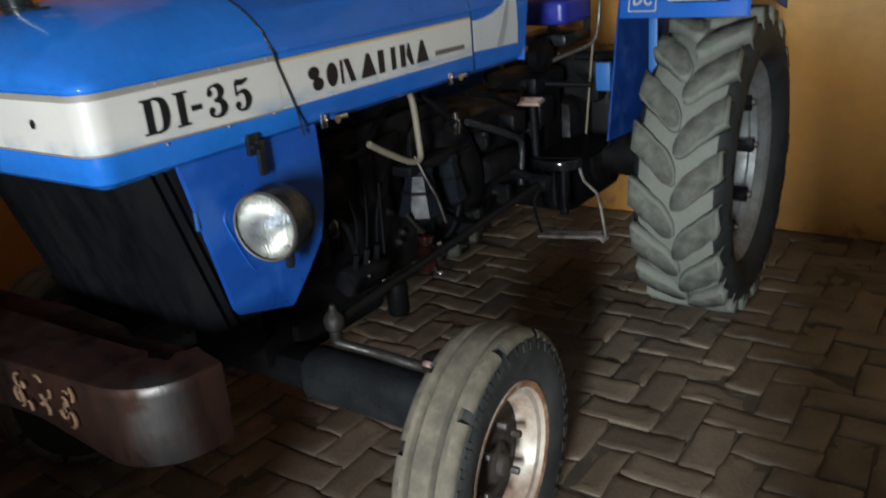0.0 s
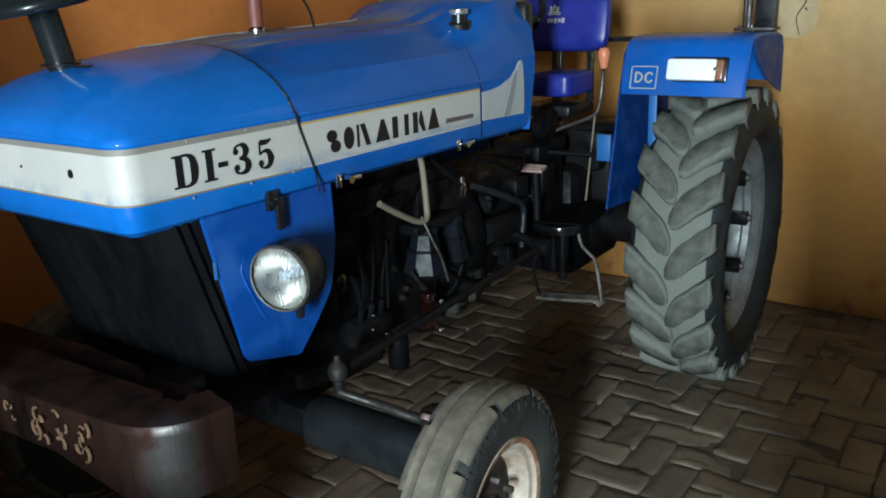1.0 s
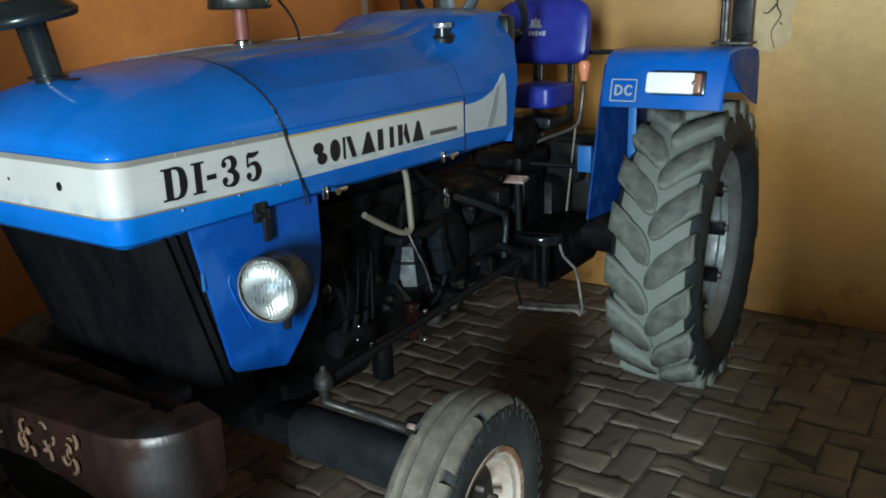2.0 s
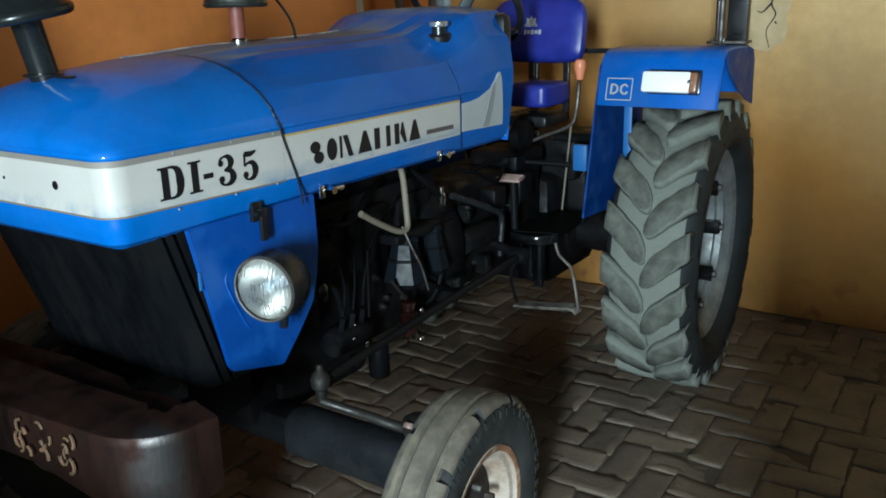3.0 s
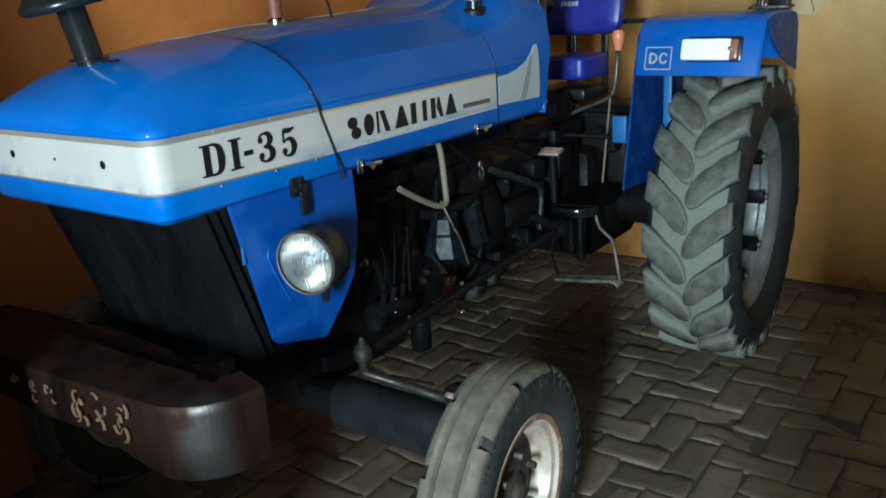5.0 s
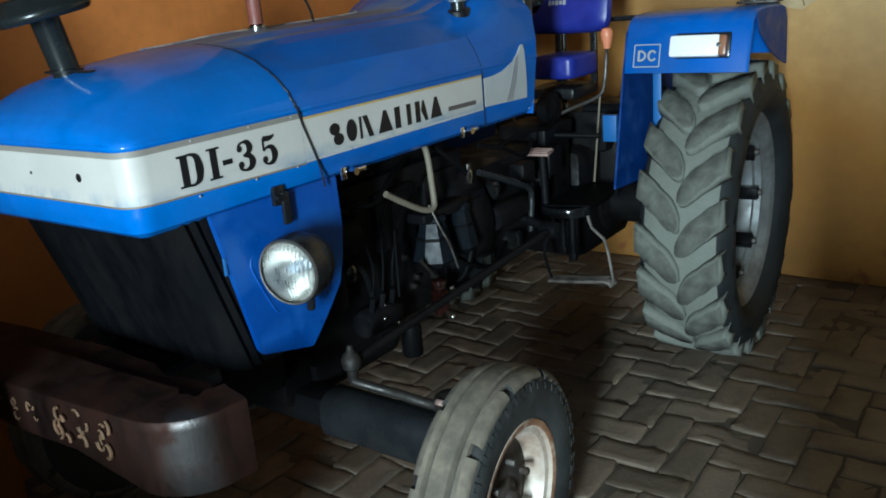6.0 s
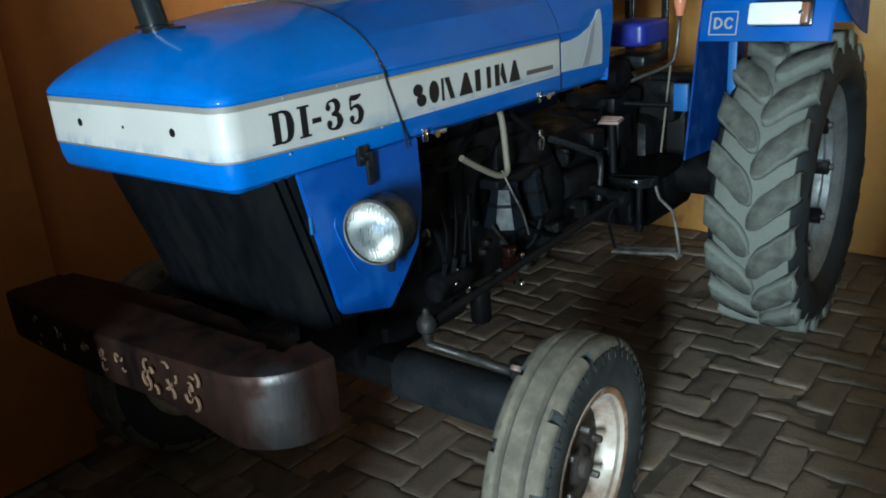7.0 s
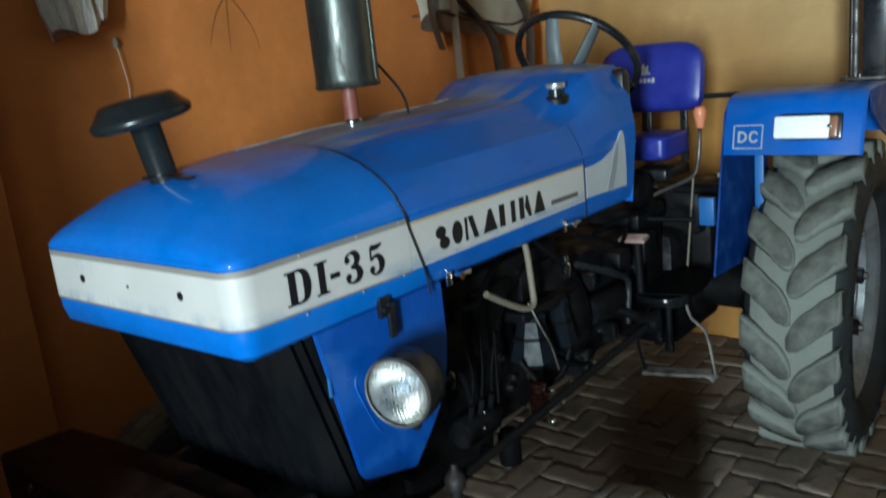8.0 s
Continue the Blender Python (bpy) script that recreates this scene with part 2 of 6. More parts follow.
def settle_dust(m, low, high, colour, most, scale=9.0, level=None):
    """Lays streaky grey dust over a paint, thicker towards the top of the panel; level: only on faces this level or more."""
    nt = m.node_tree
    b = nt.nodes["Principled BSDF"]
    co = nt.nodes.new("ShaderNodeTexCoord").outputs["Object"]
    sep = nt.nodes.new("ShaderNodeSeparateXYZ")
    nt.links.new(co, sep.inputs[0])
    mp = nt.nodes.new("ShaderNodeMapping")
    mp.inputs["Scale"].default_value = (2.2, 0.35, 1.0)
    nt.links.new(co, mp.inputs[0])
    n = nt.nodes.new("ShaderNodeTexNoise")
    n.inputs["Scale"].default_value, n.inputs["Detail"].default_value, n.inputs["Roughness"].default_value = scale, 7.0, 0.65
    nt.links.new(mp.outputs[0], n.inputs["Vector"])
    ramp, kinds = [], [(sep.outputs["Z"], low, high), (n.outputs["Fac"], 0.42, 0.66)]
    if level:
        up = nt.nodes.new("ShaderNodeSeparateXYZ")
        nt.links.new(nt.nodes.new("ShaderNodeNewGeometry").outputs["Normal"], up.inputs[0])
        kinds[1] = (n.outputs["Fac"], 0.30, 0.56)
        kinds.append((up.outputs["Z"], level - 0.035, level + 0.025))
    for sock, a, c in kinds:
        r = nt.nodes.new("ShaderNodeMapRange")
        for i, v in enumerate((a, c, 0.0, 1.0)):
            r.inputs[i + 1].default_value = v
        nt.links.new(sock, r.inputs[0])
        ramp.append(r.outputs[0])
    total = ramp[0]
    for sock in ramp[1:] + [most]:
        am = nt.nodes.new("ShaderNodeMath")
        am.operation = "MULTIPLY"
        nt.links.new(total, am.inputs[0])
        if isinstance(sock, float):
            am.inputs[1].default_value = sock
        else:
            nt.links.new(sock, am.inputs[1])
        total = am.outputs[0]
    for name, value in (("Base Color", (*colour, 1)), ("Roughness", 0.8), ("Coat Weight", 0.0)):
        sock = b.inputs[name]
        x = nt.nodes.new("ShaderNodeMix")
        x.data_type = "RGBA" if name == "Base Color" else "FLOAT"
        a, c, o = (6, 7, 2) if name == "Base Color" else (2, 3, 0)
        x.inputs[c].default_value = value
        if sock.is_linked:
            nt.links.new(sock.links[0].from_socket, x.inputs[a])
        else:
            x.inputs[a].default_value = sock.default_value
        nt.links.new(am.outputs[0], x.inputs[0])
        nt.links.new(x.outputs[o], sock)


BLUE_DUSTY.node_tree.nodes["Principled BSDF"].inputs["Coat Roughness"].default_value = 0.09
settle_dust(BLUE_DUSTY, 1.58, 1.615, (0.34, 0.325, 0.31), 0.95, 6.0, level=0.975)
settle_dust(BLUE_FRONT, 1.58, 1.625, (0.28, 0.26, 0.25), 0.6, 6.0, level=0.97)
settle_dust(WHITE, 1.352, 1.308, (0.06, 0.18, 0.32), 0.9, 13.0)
settle_dust(BLUE, 1.50, 1.56, (0.14, 0.15, 0.18), 0.5)


def streak_corner(m, colour, rough):
    """Rubbed metal and its bright reflected streak, painted round the bumper's bend."""
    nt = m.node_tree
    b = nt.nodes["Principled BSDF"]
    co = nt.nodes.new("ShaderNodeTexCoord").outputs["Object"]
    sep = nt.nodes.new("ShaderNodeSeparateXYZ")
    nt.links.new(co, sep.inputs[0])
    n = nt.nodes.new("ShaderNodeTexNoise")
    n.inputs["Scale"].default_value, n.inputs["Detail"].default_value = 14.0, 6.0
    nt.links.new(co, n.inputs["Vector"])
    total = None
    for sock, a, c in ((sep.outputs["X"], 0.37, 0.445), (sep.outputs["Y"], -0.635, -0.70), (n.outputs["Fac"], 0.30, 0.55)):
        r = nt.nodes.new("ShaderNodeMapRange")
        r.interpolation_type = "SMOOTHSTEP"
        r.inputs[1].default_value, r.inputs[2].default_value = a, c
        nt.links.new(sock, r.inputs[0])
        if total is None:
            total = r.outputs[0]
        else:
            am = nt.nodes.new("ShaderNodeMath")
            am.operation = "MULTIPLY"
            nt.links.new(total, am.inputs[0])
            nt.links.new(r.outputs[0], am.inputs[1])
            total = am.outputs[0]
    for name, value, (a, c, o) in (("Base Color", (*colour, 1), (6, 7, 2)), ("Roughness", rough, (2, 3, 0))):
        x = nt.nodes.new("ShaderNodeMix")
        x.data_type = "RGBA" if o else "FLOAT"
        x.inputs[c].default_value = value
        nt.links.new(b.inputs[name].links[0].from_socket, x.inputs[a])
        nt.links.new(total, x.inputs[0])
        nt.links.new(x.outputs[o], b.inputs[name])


streak_corner(BUMPER, (0.095, 0.088, 0.086), 0.42)


def wall_paint():
    """Rear wall: cream limewash, ochre low down, the side wall's orange bounce painted in towards the corner, with red
    blotches near the floor.
    """
    m = material("cream_and_ochre_limewash", (0.66, 0.445, 0.215), 0.8, var=0.28, scale=2.4, bump=0.5, fine=14, other=(0.60, 0.36, 0.14),
                 amount=0.4, patch=1.3, sharp=0.3, bump_dist=0.006)
    nt = m.node_tree
    b = nt.nodes["Principled BSDF"]
    col = b.inputs["Base Color"].links[0].from_socket
    co = nt.nodes.new("ShaderNodeTexCoord").outputs["Object"]
    sep = nt.nodes.new("ShaderNodeSeparateXYZ")
    nt.links.new(co, sep.inputs[0])
    n = nt.nodes.new("ShaderNodeTexNoise")
    n.inputs["Scale"].default_value, n.inputs["Detail"].default_value = 1.6, 8.0
    nt.links.new(co, n.inputs["Vector"])
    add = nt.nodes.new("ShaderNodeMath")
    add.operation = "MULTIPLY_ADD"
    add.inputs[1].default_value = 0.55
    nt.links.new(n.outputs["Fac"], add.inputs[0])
    # slant along x paints the orange wall's bounced light into the colour
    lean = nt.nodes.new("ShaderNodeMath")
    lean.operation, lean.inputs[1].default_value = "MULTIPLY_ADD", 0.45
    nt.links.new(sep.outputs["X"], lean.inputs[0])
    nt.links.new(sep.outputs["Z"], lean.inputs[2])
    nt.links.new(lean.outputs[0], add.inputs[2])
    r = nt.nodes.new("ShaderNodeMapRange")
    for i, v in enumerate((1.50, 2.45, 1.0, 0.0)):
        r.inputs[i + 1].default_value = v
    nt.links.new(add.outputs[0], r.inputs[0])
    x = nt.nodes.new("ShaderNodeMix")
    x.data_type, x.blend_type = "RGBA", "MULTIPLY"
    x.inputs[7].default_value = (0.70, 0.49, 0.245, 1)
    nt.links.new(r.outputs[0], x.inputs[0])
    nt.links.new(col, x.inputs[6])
    blot = nt.nodes.new("ShaderNodeTexNoise")
    blot.inputs["Scale"].default_value, blot.inputs["Detail"].default_value = 7.0, 5.0
    nt.links.new(co, blot.inputs["Vector"])
    r1 = nt.nodes.new("ShaderNodeMapRange")
    for i, v in enumerate((0.60, 0.70, 0.0, 0.6)):
        r1.inputs[i + 1].default_value = v
    nt.links.new(blot.outputs["Fac"], r1.inputs[0])
    low = nt.nodes.new("ShaderNodeMapRange")
    for i, v in enumerate((0.10, 0.30, 1.0, 0.0)):
        low.inputs[i + 1].default_value = v
    nt.links.new(sep.outputs["Z"], low.inputs[0])
    mu = nt.nodes.new("ShaderNodeMath")
    mu.operation = "MULTIPLY"
    nt.links.new(r1.outputs[0], mu.inputs[0])
    nt.links.new(low.outputs[0], mu.inputs[1])
    y = nt.nodes.new("ShaderNodeMix")
    y.data_type = "RGBA"
    y.inputs[7].default_value = (0.25, 0.05, 0.03, 1)
    nt.links.new(mu.outputs[0], y.inputs[0])
    nt.links.new(x.outputs[2], y.inputs[6])
    nt.links.new(y.outputs[2], b.inputs["Base Color"])
    return m


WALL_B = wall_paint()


# ---- mesh helpers ----
def part(name, bm, mat, parent=None, label="", smooth=True, m=None, angle=40):
    """Links a bmesh as one mesh object under a thing or under a part."""
    mesh = bpy.data.meshes.new(name)
    bmesh.ops.recalc_face_normals(bm, faces=bm.faces)
    if smooth:
        for f in bm.faces:
            f.smooth = True
        for e in bm.edges:
            if len(e.link_faces) == 2 and e.calc_face_angle(0) > radians(angle):
                e.smooth = False
    bm.to_mesh(mesh)
    bm.free()
    for one in (mat if isinstance(mat, (list, tuple)) else [mat]):
        mesh.materials.append(one)
    ob = new(name, mesh)
    ob.parent = parent
    if m is not None:
        ob.matrix_basis = m
    if label:
        tagged(ob, label)
    return ob


def box(bm, c, s, bevel=0.0, m=None):
    """Adds a box with centre c and size s; m: a pose about its centre."""
    out = bmesh.ops.create_cube(bm, size=1.0)
    vs = out["verts"]
    mat = Matrix.Translation(c) @ (m or Matrix()) @ Matrix.Diagonal((*s, 1))
    bmesh.ops.transform(bm, matrix=mat, verts=vs)
    if bevel:
        es = list({e for v in vs for e in v.link_edges})
        bmesh.ops.bevel(bm, geom=es, offset=bevel, segments=2, affect="EDGES", profile=0.5)
    return bm


def grid(bm, rows, closed=False, cap=False):
    """Skins rows of points; closed: each row is a ring."""
    vs = [[bm.verts.new(p) for p in r] for r in rows]
    n = len(vs[0])
    for a, b in zip(vs, vs[1:]):
        for i in range(n if closed else n - 1):
            j = (i + 1) % n
            bm.faces.new((a[i], a[j], b[j], b[i]))
    if cap:
        bm.faces.new(vs[0][::-1])
        bm.faces.new(vs[-1])
    return vs


def lathe(bm, profile, seg=48, m=None, cap=False):
    """Turns (radius, height) points round the local x axis."""
    m = m or Matrix()
    rows = []
    for r, h in profile:
        rows.append([m @ Vector((h, r * math.cos(2 * math.pi * i / seg), r * math.sin(2 * math.pi * i / seg))) for i in range(seg)])
    grid(bm, rows, True, cap)
    return bm


def glide(pts, n=6):
    """Points on a smooth curve through pts."""
    p = [Vector(q) for q in pts]
    p = [2 * p[0] - p[1]] + p + [2 * p[-1] - p[-2]]
    out = []
    for i in range(1, len(p) - 2):
        for k in range(n):
            t = k / n
            a, b, c, d = p[i - 1], p[i], p[i + 1], p[i + 2]
            out.append(0.5 * (2 * b + (c - a) * t + (2 * a - 5 * b + 4 * c - d) * t * t + (3 * b - a - 3 * c + d) * t ** 3))
    return out + [p[-2]]


def tube(bm, pts, r, seg=10, soft=True, flat=1.0):
    """A round bar through pts; r may be a number or a list for the ends."""
    p = glide(pts) if soft else [Vector(q) for q in pts]
    rows, side = [], None
    for i, q in enumerate(p):
        d = (p[min(i + 1, len(p) - 1)] - p[max(i - 1, 0)]).normalized()
        if side is None:
            side = d.cross(Vector((0, 0, 1)) if abs(d.z) < 0.9 else Vector((0, 1, 0))).normalized()
        side = (side - d * side.dot(d)).normalized()
        up = d.cross(side)
        t = i / (len(p) - 1)
        rr = r if isinstance(r, (int, float)) else r[0] + (r[1] - r[0]) * t
        rows.append([q + (side * math.cos(a) + up * math.sin(a) * flat) * rr for a in (2 * math.pi * k / seg for k in range(seg))])
    grid(bm, rows, True, True)
    return bm


def rod(bm, a, b, r, seg=12):
    return tube(bm, [a, b], r, seg, False)


def plate(bm, outline, thick, axis="x"):
    """A flat plate: outline of (u, v) points in the plane across axis, from thick[0] to thick[1] along it."""
    def at(u, v, w):
        return {"x": (w, u, v), "y": (u, w, v), "z": (u, v, w)}[axis]
    lo = [bm.verts.new(at(u, v, thick[0])) for u, v in outline]
    hi = [bm.verts.new(at(u, v, thick[1])) for u, v in outline]
    n = len(outline)
    bm.faces.new(lo[::-1])
    bm.faces.new(hi)
    for i in range(n):
        bm.faces.new((lo[i], lo[(i + 1) % n], hi[(i + 1) % n], hi[i]))
    return bm


def lerp_table(table, v):
    """Smooth reading of a table of (v, value) pairs."""
    if v <= table[0][0]:
        return table[0][1]
    for (a, x), (b, y) in zip(table, table[1:]):
        if v <= b:
            t = (v - a) / (b - a)
            return x + (y - x) * (t * t * (3 - 2 * t) * 0.5 + t * 0.5)
    return table[-1][1]


def B():
    return bmesh.new()


# ---- the shed ----
def structure(name, bm, mat, smooth=False):
    return tagged(part(name, bm, mat, None, "", smooth), kind="structure")


T = 0.23
bm = B()
box(bm, ((XL + XR) / 2, (YF + YB) / 2, -0.08), (XR - XL + 2 * T, YB - YF + 2 * T, 0.131))
floor = structure("floor", bm, JOINT)
tagged(floor, "earth bed of a brick-paved shed floor", "floor")
bm = B()
plate(bm, [(-60, -60), (60, -60), (60, 60), (-60, 60)], (-0.30, -0.14), "z")
tagged(structure("ground", bm, BACKDROP), "bare earth ground outside the shed", "ground")
bm = B()
box(bm, ((XL + XR) / 2, YB + T / 2, ZC / 2 - 0.03), (XR - XL, T, ZC + 0.06))
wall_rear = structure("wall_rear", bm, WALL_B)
tagged(wall_rear, "limewashed rear wall, cream turning ochre low down", "wall")
bm = B()
box(bm, (XL - T / 2, (YF + YB) / 2, ZC / 2 - 0.03), (T, YB - YF + 2 * T, ZC + 0.06))
wall_left = structure("wall_left", bm, WALL_L)
tagged(wall_left, "deep orange limewashed side wall with hairline cracks", "wall")
bm = B()
box(bm, (XL + 0.09 - 0.001, -1.02, ZC / 2), (0.18, 1.19, ZC - 0.01), 0.012)
tagged(structure("wall_pier", bm, WALL_L, True), "orange limewashed masonry pier along the side wall", "wall")
bm = B()
box(bm, (XR + T / 2, (YF + YB) / 2, ZC / 2 - 0.03), (T, YB - YF + 2 * T, ZC + 0.06))
tagged(structure("wall_right", bm, PLASTER), "dark grey plastered side wall", "wall")
bm = B()
box(bm, ((XL + DOOR[0]) / 2, YF - T / 2, ZC / 2), (DOOR[0] - XL, T, ZC))
box(bm, ((XR + DOOR[1]) / 2, YF - T / 2, ZC / 2), (XR - DOOR[1], T, ZC))
box(bm, ((DOOR[0] + DOOR[1]) / 2, YF - T / 2, (DOOR[3] + ZC) / 2), (DOOR[1] - DOOR[0], T, ZC - DOOR[3]))
box(bm, ((DOOR[0] + DOOR[1]) / 2, YF - T / 2, DOOR[2] / 2), (DOOR[1] - DOOR[0], T, DOOR[2]))
tagged(structure("wall_front", bm, PLASTER), "dark grey front wall with a tall window opening", "wall")
bm = B()
sy, sd = (SHADE_WALL[0] + SHADE_WALL[1]) / 2, SHADE_WALL[1] - SHADE_WALL[0]
# stepped heights, cut to shade bumper, left wall, pier and floor
box(bm, ((SHADE_WALL[3] + 0.04) / 2, sy, 1.62 / 2 - 0.02), (0.04 - SHADE_WALL[3], sd, 1.62 + 0.04))
box(bm, ((0.04 + 0.30) / 2, sy, 1.28 / 2 - 0.02), (0.30 - 0.04, sd, 1.28 + 0.04))
box(bm, ((0.30 + 0.72) / 2, sy, 0.86 / 2 - 0.02), (0.72 - 0.30, sd, 0.86 + 0.04))
box(bm, ((0.72 + 1.90) / 2, sy, SHADE_WALL[2] / 2 - 0.02), (1.90 - 0.72, sd, SHADE_WALL[2] + 0.04))
box(bm, ((SHADE_WALL[3] - 0.06) / 2 - 0.001, sy, (1.72 + ZC) / 2), (-0.06 - SHADE_WALL[3], sd, ZC - 1.72 - 0.006))
box(bm, ((1.90 + XR) / 2, sy, 1.40 / 2 - 0.02), (XR - 1.90, sd, 1.44))
box(bm, ((SHADE_WALL[3] + XL + 0.18) / 2 - 0.002, sy, ZC / 2), (SHADE_WALL[3] - XL - 0.18, sd, ZC - 0.004))
tagged(structure("wall_porch", bm, PLASTER), "unseen stepped grey wall added to shade parts of the shed", "wall")
bm = B()
box(bm, ((XL + XR) / 2, (YF + YB) / 2, ZC + 0.08), (XR - XL + 2 * T, YB - YF + 2 * T, 0.1))
tagged(structure("ceiling", bm, CEIL), "dark grey plastered shed ceiling", "ceiling")

# ---- the tractor ----
tractor = tagged(new("tractor"), "blue farm tractor with white side stripe parked on brick floor", "tractor")
CX, HW, YN, YR = -0.068, 0.381, -0.640, 1.15     # bonnet: centre, half width, nose, rear edge
Z0, ZS = 1.243, 1.452                            # bonnet: lower edge, shoulder
ROOF = [(-0.64, 1.4535), (-0.6388, 1.474), (-0.630, 1.490), (-0.608, 1.513), (-0.57, 1.542), (-0.5, 1.576), (-0.4, 1.602), (-0.2, 1.622), (0.1, 1.638), (0.4, 1.645), (0.6, 1.651),
        (0.68, 1.657), (0.78, 1.680), (0.88, 1.712), (0.95, 1.727), (1.15, 1.731)]
POWER = [(-0.64, 3.2), (-0.3, 2.8), (0.3, 2.6), (0.6, 3.0), (0.8, 5.0), (1.0, 9.0), (1.15, 9.0)]
RC = 0.052                                       # corner radius in plan


def half_width(y):
    d = YN + RC - y
    return HW - (RC - math.sqrt(max(RC * RC - d * d, 0)) if d > 0 else 0)


PROFILE_MID = [(0.0, 1.0), (0.30, 0.988), (0.40, 0.925), (0.50, 0.912), (0.60, 0.83), (0.88, 0.47), (0.96, 0.20), (1.0, 0.0)]
PROFILE_HUMP = [(0.0, 1.0), (0.40, 0.985), (0.76, 0.92), (0.90, 0.62), (0.985, 0.20), (1.0, 0.0)]


def read_line(table, v):
    for (a, x), (b, y) in zip(table, table[1:]):
        if v <= b:
            return x + (y - x) * (v - a) / (b - a)
    return table[-1][1]


def ease(a, b, v):
    t = min(1, max(0, (v - a) / (b - a)))
    return t * t * (3 - 2 * t)


def roof_z(x, y):
    """Height of the bonnet's top: smooth over the nose, creased behind the seam, boxy at the tank hump."""
    u = min(abs(x - CX) / half_width(y), 1.0)
    p = lerp_table(POWER, y)
    smooth_h = (1 - u ** p) ** (1 / 1.6)
    creased = read_line(PROFILE_MID, u) + (read_line(PROFILE_HUMP, u) - read_line(PROFILE_MID, u)) * ease(0.66, 0.98, y)
    h = smooth_h + (creased - smooth_h) * ease(-0.14, -0.02, y)
    return ZS + (lerp_table(ROOF, y) - ZS) * h


def seam_y(u):
    """Where the joint between the repainted front and the rear of the bonnet runs."""
    return -0.140 - 0.03 * math.sin(min(1, max(0, 1 - u) / 0.85) ** 0.625 * math.pi / 2)


def outline(inset=0.0, y_end=YR, n=7, y_start=None):
    """Plan line of the bonnet's skirt from the rear on the far side round the nose to the rear on the near side."""
    r, h = max(RC - inset, 0.01), HW - inset
    pts = [(CX - h, y_end), (CX - h, 0.4), (CX - h, -0.084), (CX - h, YN + inset + r)]
    for i in range(1, n):
        a = math.pi / 2 * i / n
        pts.append((CX - h + r - r * math.cos(a), YN + inset + r - r * math.sin(a)))
    pts += [(CX - h + r, YN + inset), (CX - 0.15, YN + inset), (CX, YN + inset), (CX + 0.15, YN + inset), (CX + h - r, YN + inset)]
    for i in range(1, n):
        a = math.pi / 2 * i / n
        pts.append((CX + h - r + r * math.sin(a), YN + inset + r - r * math.cos(a)))
    pts += [(CX + h, YN + inset + r), (CX + h, -0.084), (CX + h, 0.4), (CX + h, y_end)]
    return pts


bm = B()
levels = [(0.030, Z0), (0.010, Z0 + 0.014), (0.001, Z0 + 0.045), (0.0, Z0 + 0.06), (0.0, ZS - 0.012), (-0.002, ZS - 0.010), (-0.003, ZS - 0.003), (-0.001, ZS + 0.0005)]
def rear_y(z):
    return 1.05 + 0.09 * min(1, max(0, (z - Z0) / 0.44))


grid(bm, [[(x, min(y, rear_y(z)), z) for x, y in outline(i)] for i, z in levels])
us = sorted([-math.cos(math.pi * k / 40) for k in range(41)] + [q * v for q in (1, -1) for v in (0.30, 0.40, 0.50, 0.60, 0.76, 0.88, 0.90, 0.985)])
ys = [YN + RC * (1 - math.cos(math.pi / 2 * k / 8)) for k in range(9)] + [YN + RC + (YR - YN - RC) * k / 44 for k in range(1, 45)]
ys[0] += 0.0002
ys = sorted([y for y in ys if abs(y + 0.14) > 0.012] + [-0.14])


def bent(u, y):
    return y + (seam_y(u) + 0.14) * max(0, 1 - abs(y + 0.14) / 0.12)


rows = []
for y0 in ys:
    row = []
    for u in us:
        y = bent(u, y0)
        x = CX + u * half_width(y)
        row.append((x, min(y, rear_y(roof_z(x, y))), roof_z(x, y)))
    rows.append(row)
grid(bm, rows)
for q in (0, -1):                                # inner walls that close the joint between top and skirt
    edge = [(CX + us[q] * half_width(y), min(y, rear_y(ZS)), ZS + 0.002) for y in ys]
    grid(bm, [edge, [(x - 0.003 * us[q], y, z - 0.04) for x, y, z in edge]])
front = [(CX + u * half_width(ys[0]), ys[0] + 0.0005, roof_z(CX + u * half_width(ys[0]), ys[0]) + 0.004) for u in us]
grid(bm, [front, [(x, y, ZS - 0.04) for x, y, z in front]])
rear = [(CX + u * half_width(YR), rear_y(roof_z(CX + u * half_width(YR), YR)), roof_z(CX + u * half_width(YR), YR)) for u in us]
grid(bm, [rear, [(x, 1.05, Z0) for x, y, z in rear]])
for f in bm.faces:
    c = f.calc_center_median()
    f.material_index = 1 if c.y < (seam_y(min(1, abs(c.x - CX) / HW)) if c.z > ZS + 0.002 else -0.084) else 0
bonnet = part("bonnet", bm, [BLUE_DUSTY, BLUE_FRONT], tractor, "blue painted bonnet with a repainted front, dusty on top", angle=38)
for e in bonnet.data.edges:                      # pressed creases behind the seam
    a, b = (bonnet.data.vertices[i].co for i in e.vertices)
    if min(a.y, b.y) > 0.0 and min(a.z, b.z) > ZS + 0.01 and abs(a.x - b.x) < 1e-4:
        u = abs(a.x - CX) / HW
        e.use_edge_sharp = e.use_edge_sharp or min(abs(u - v) for v in (0.30, 0.40, 0.50, 0.60, 0.76, 0.88, 0.985)) < 1e-3


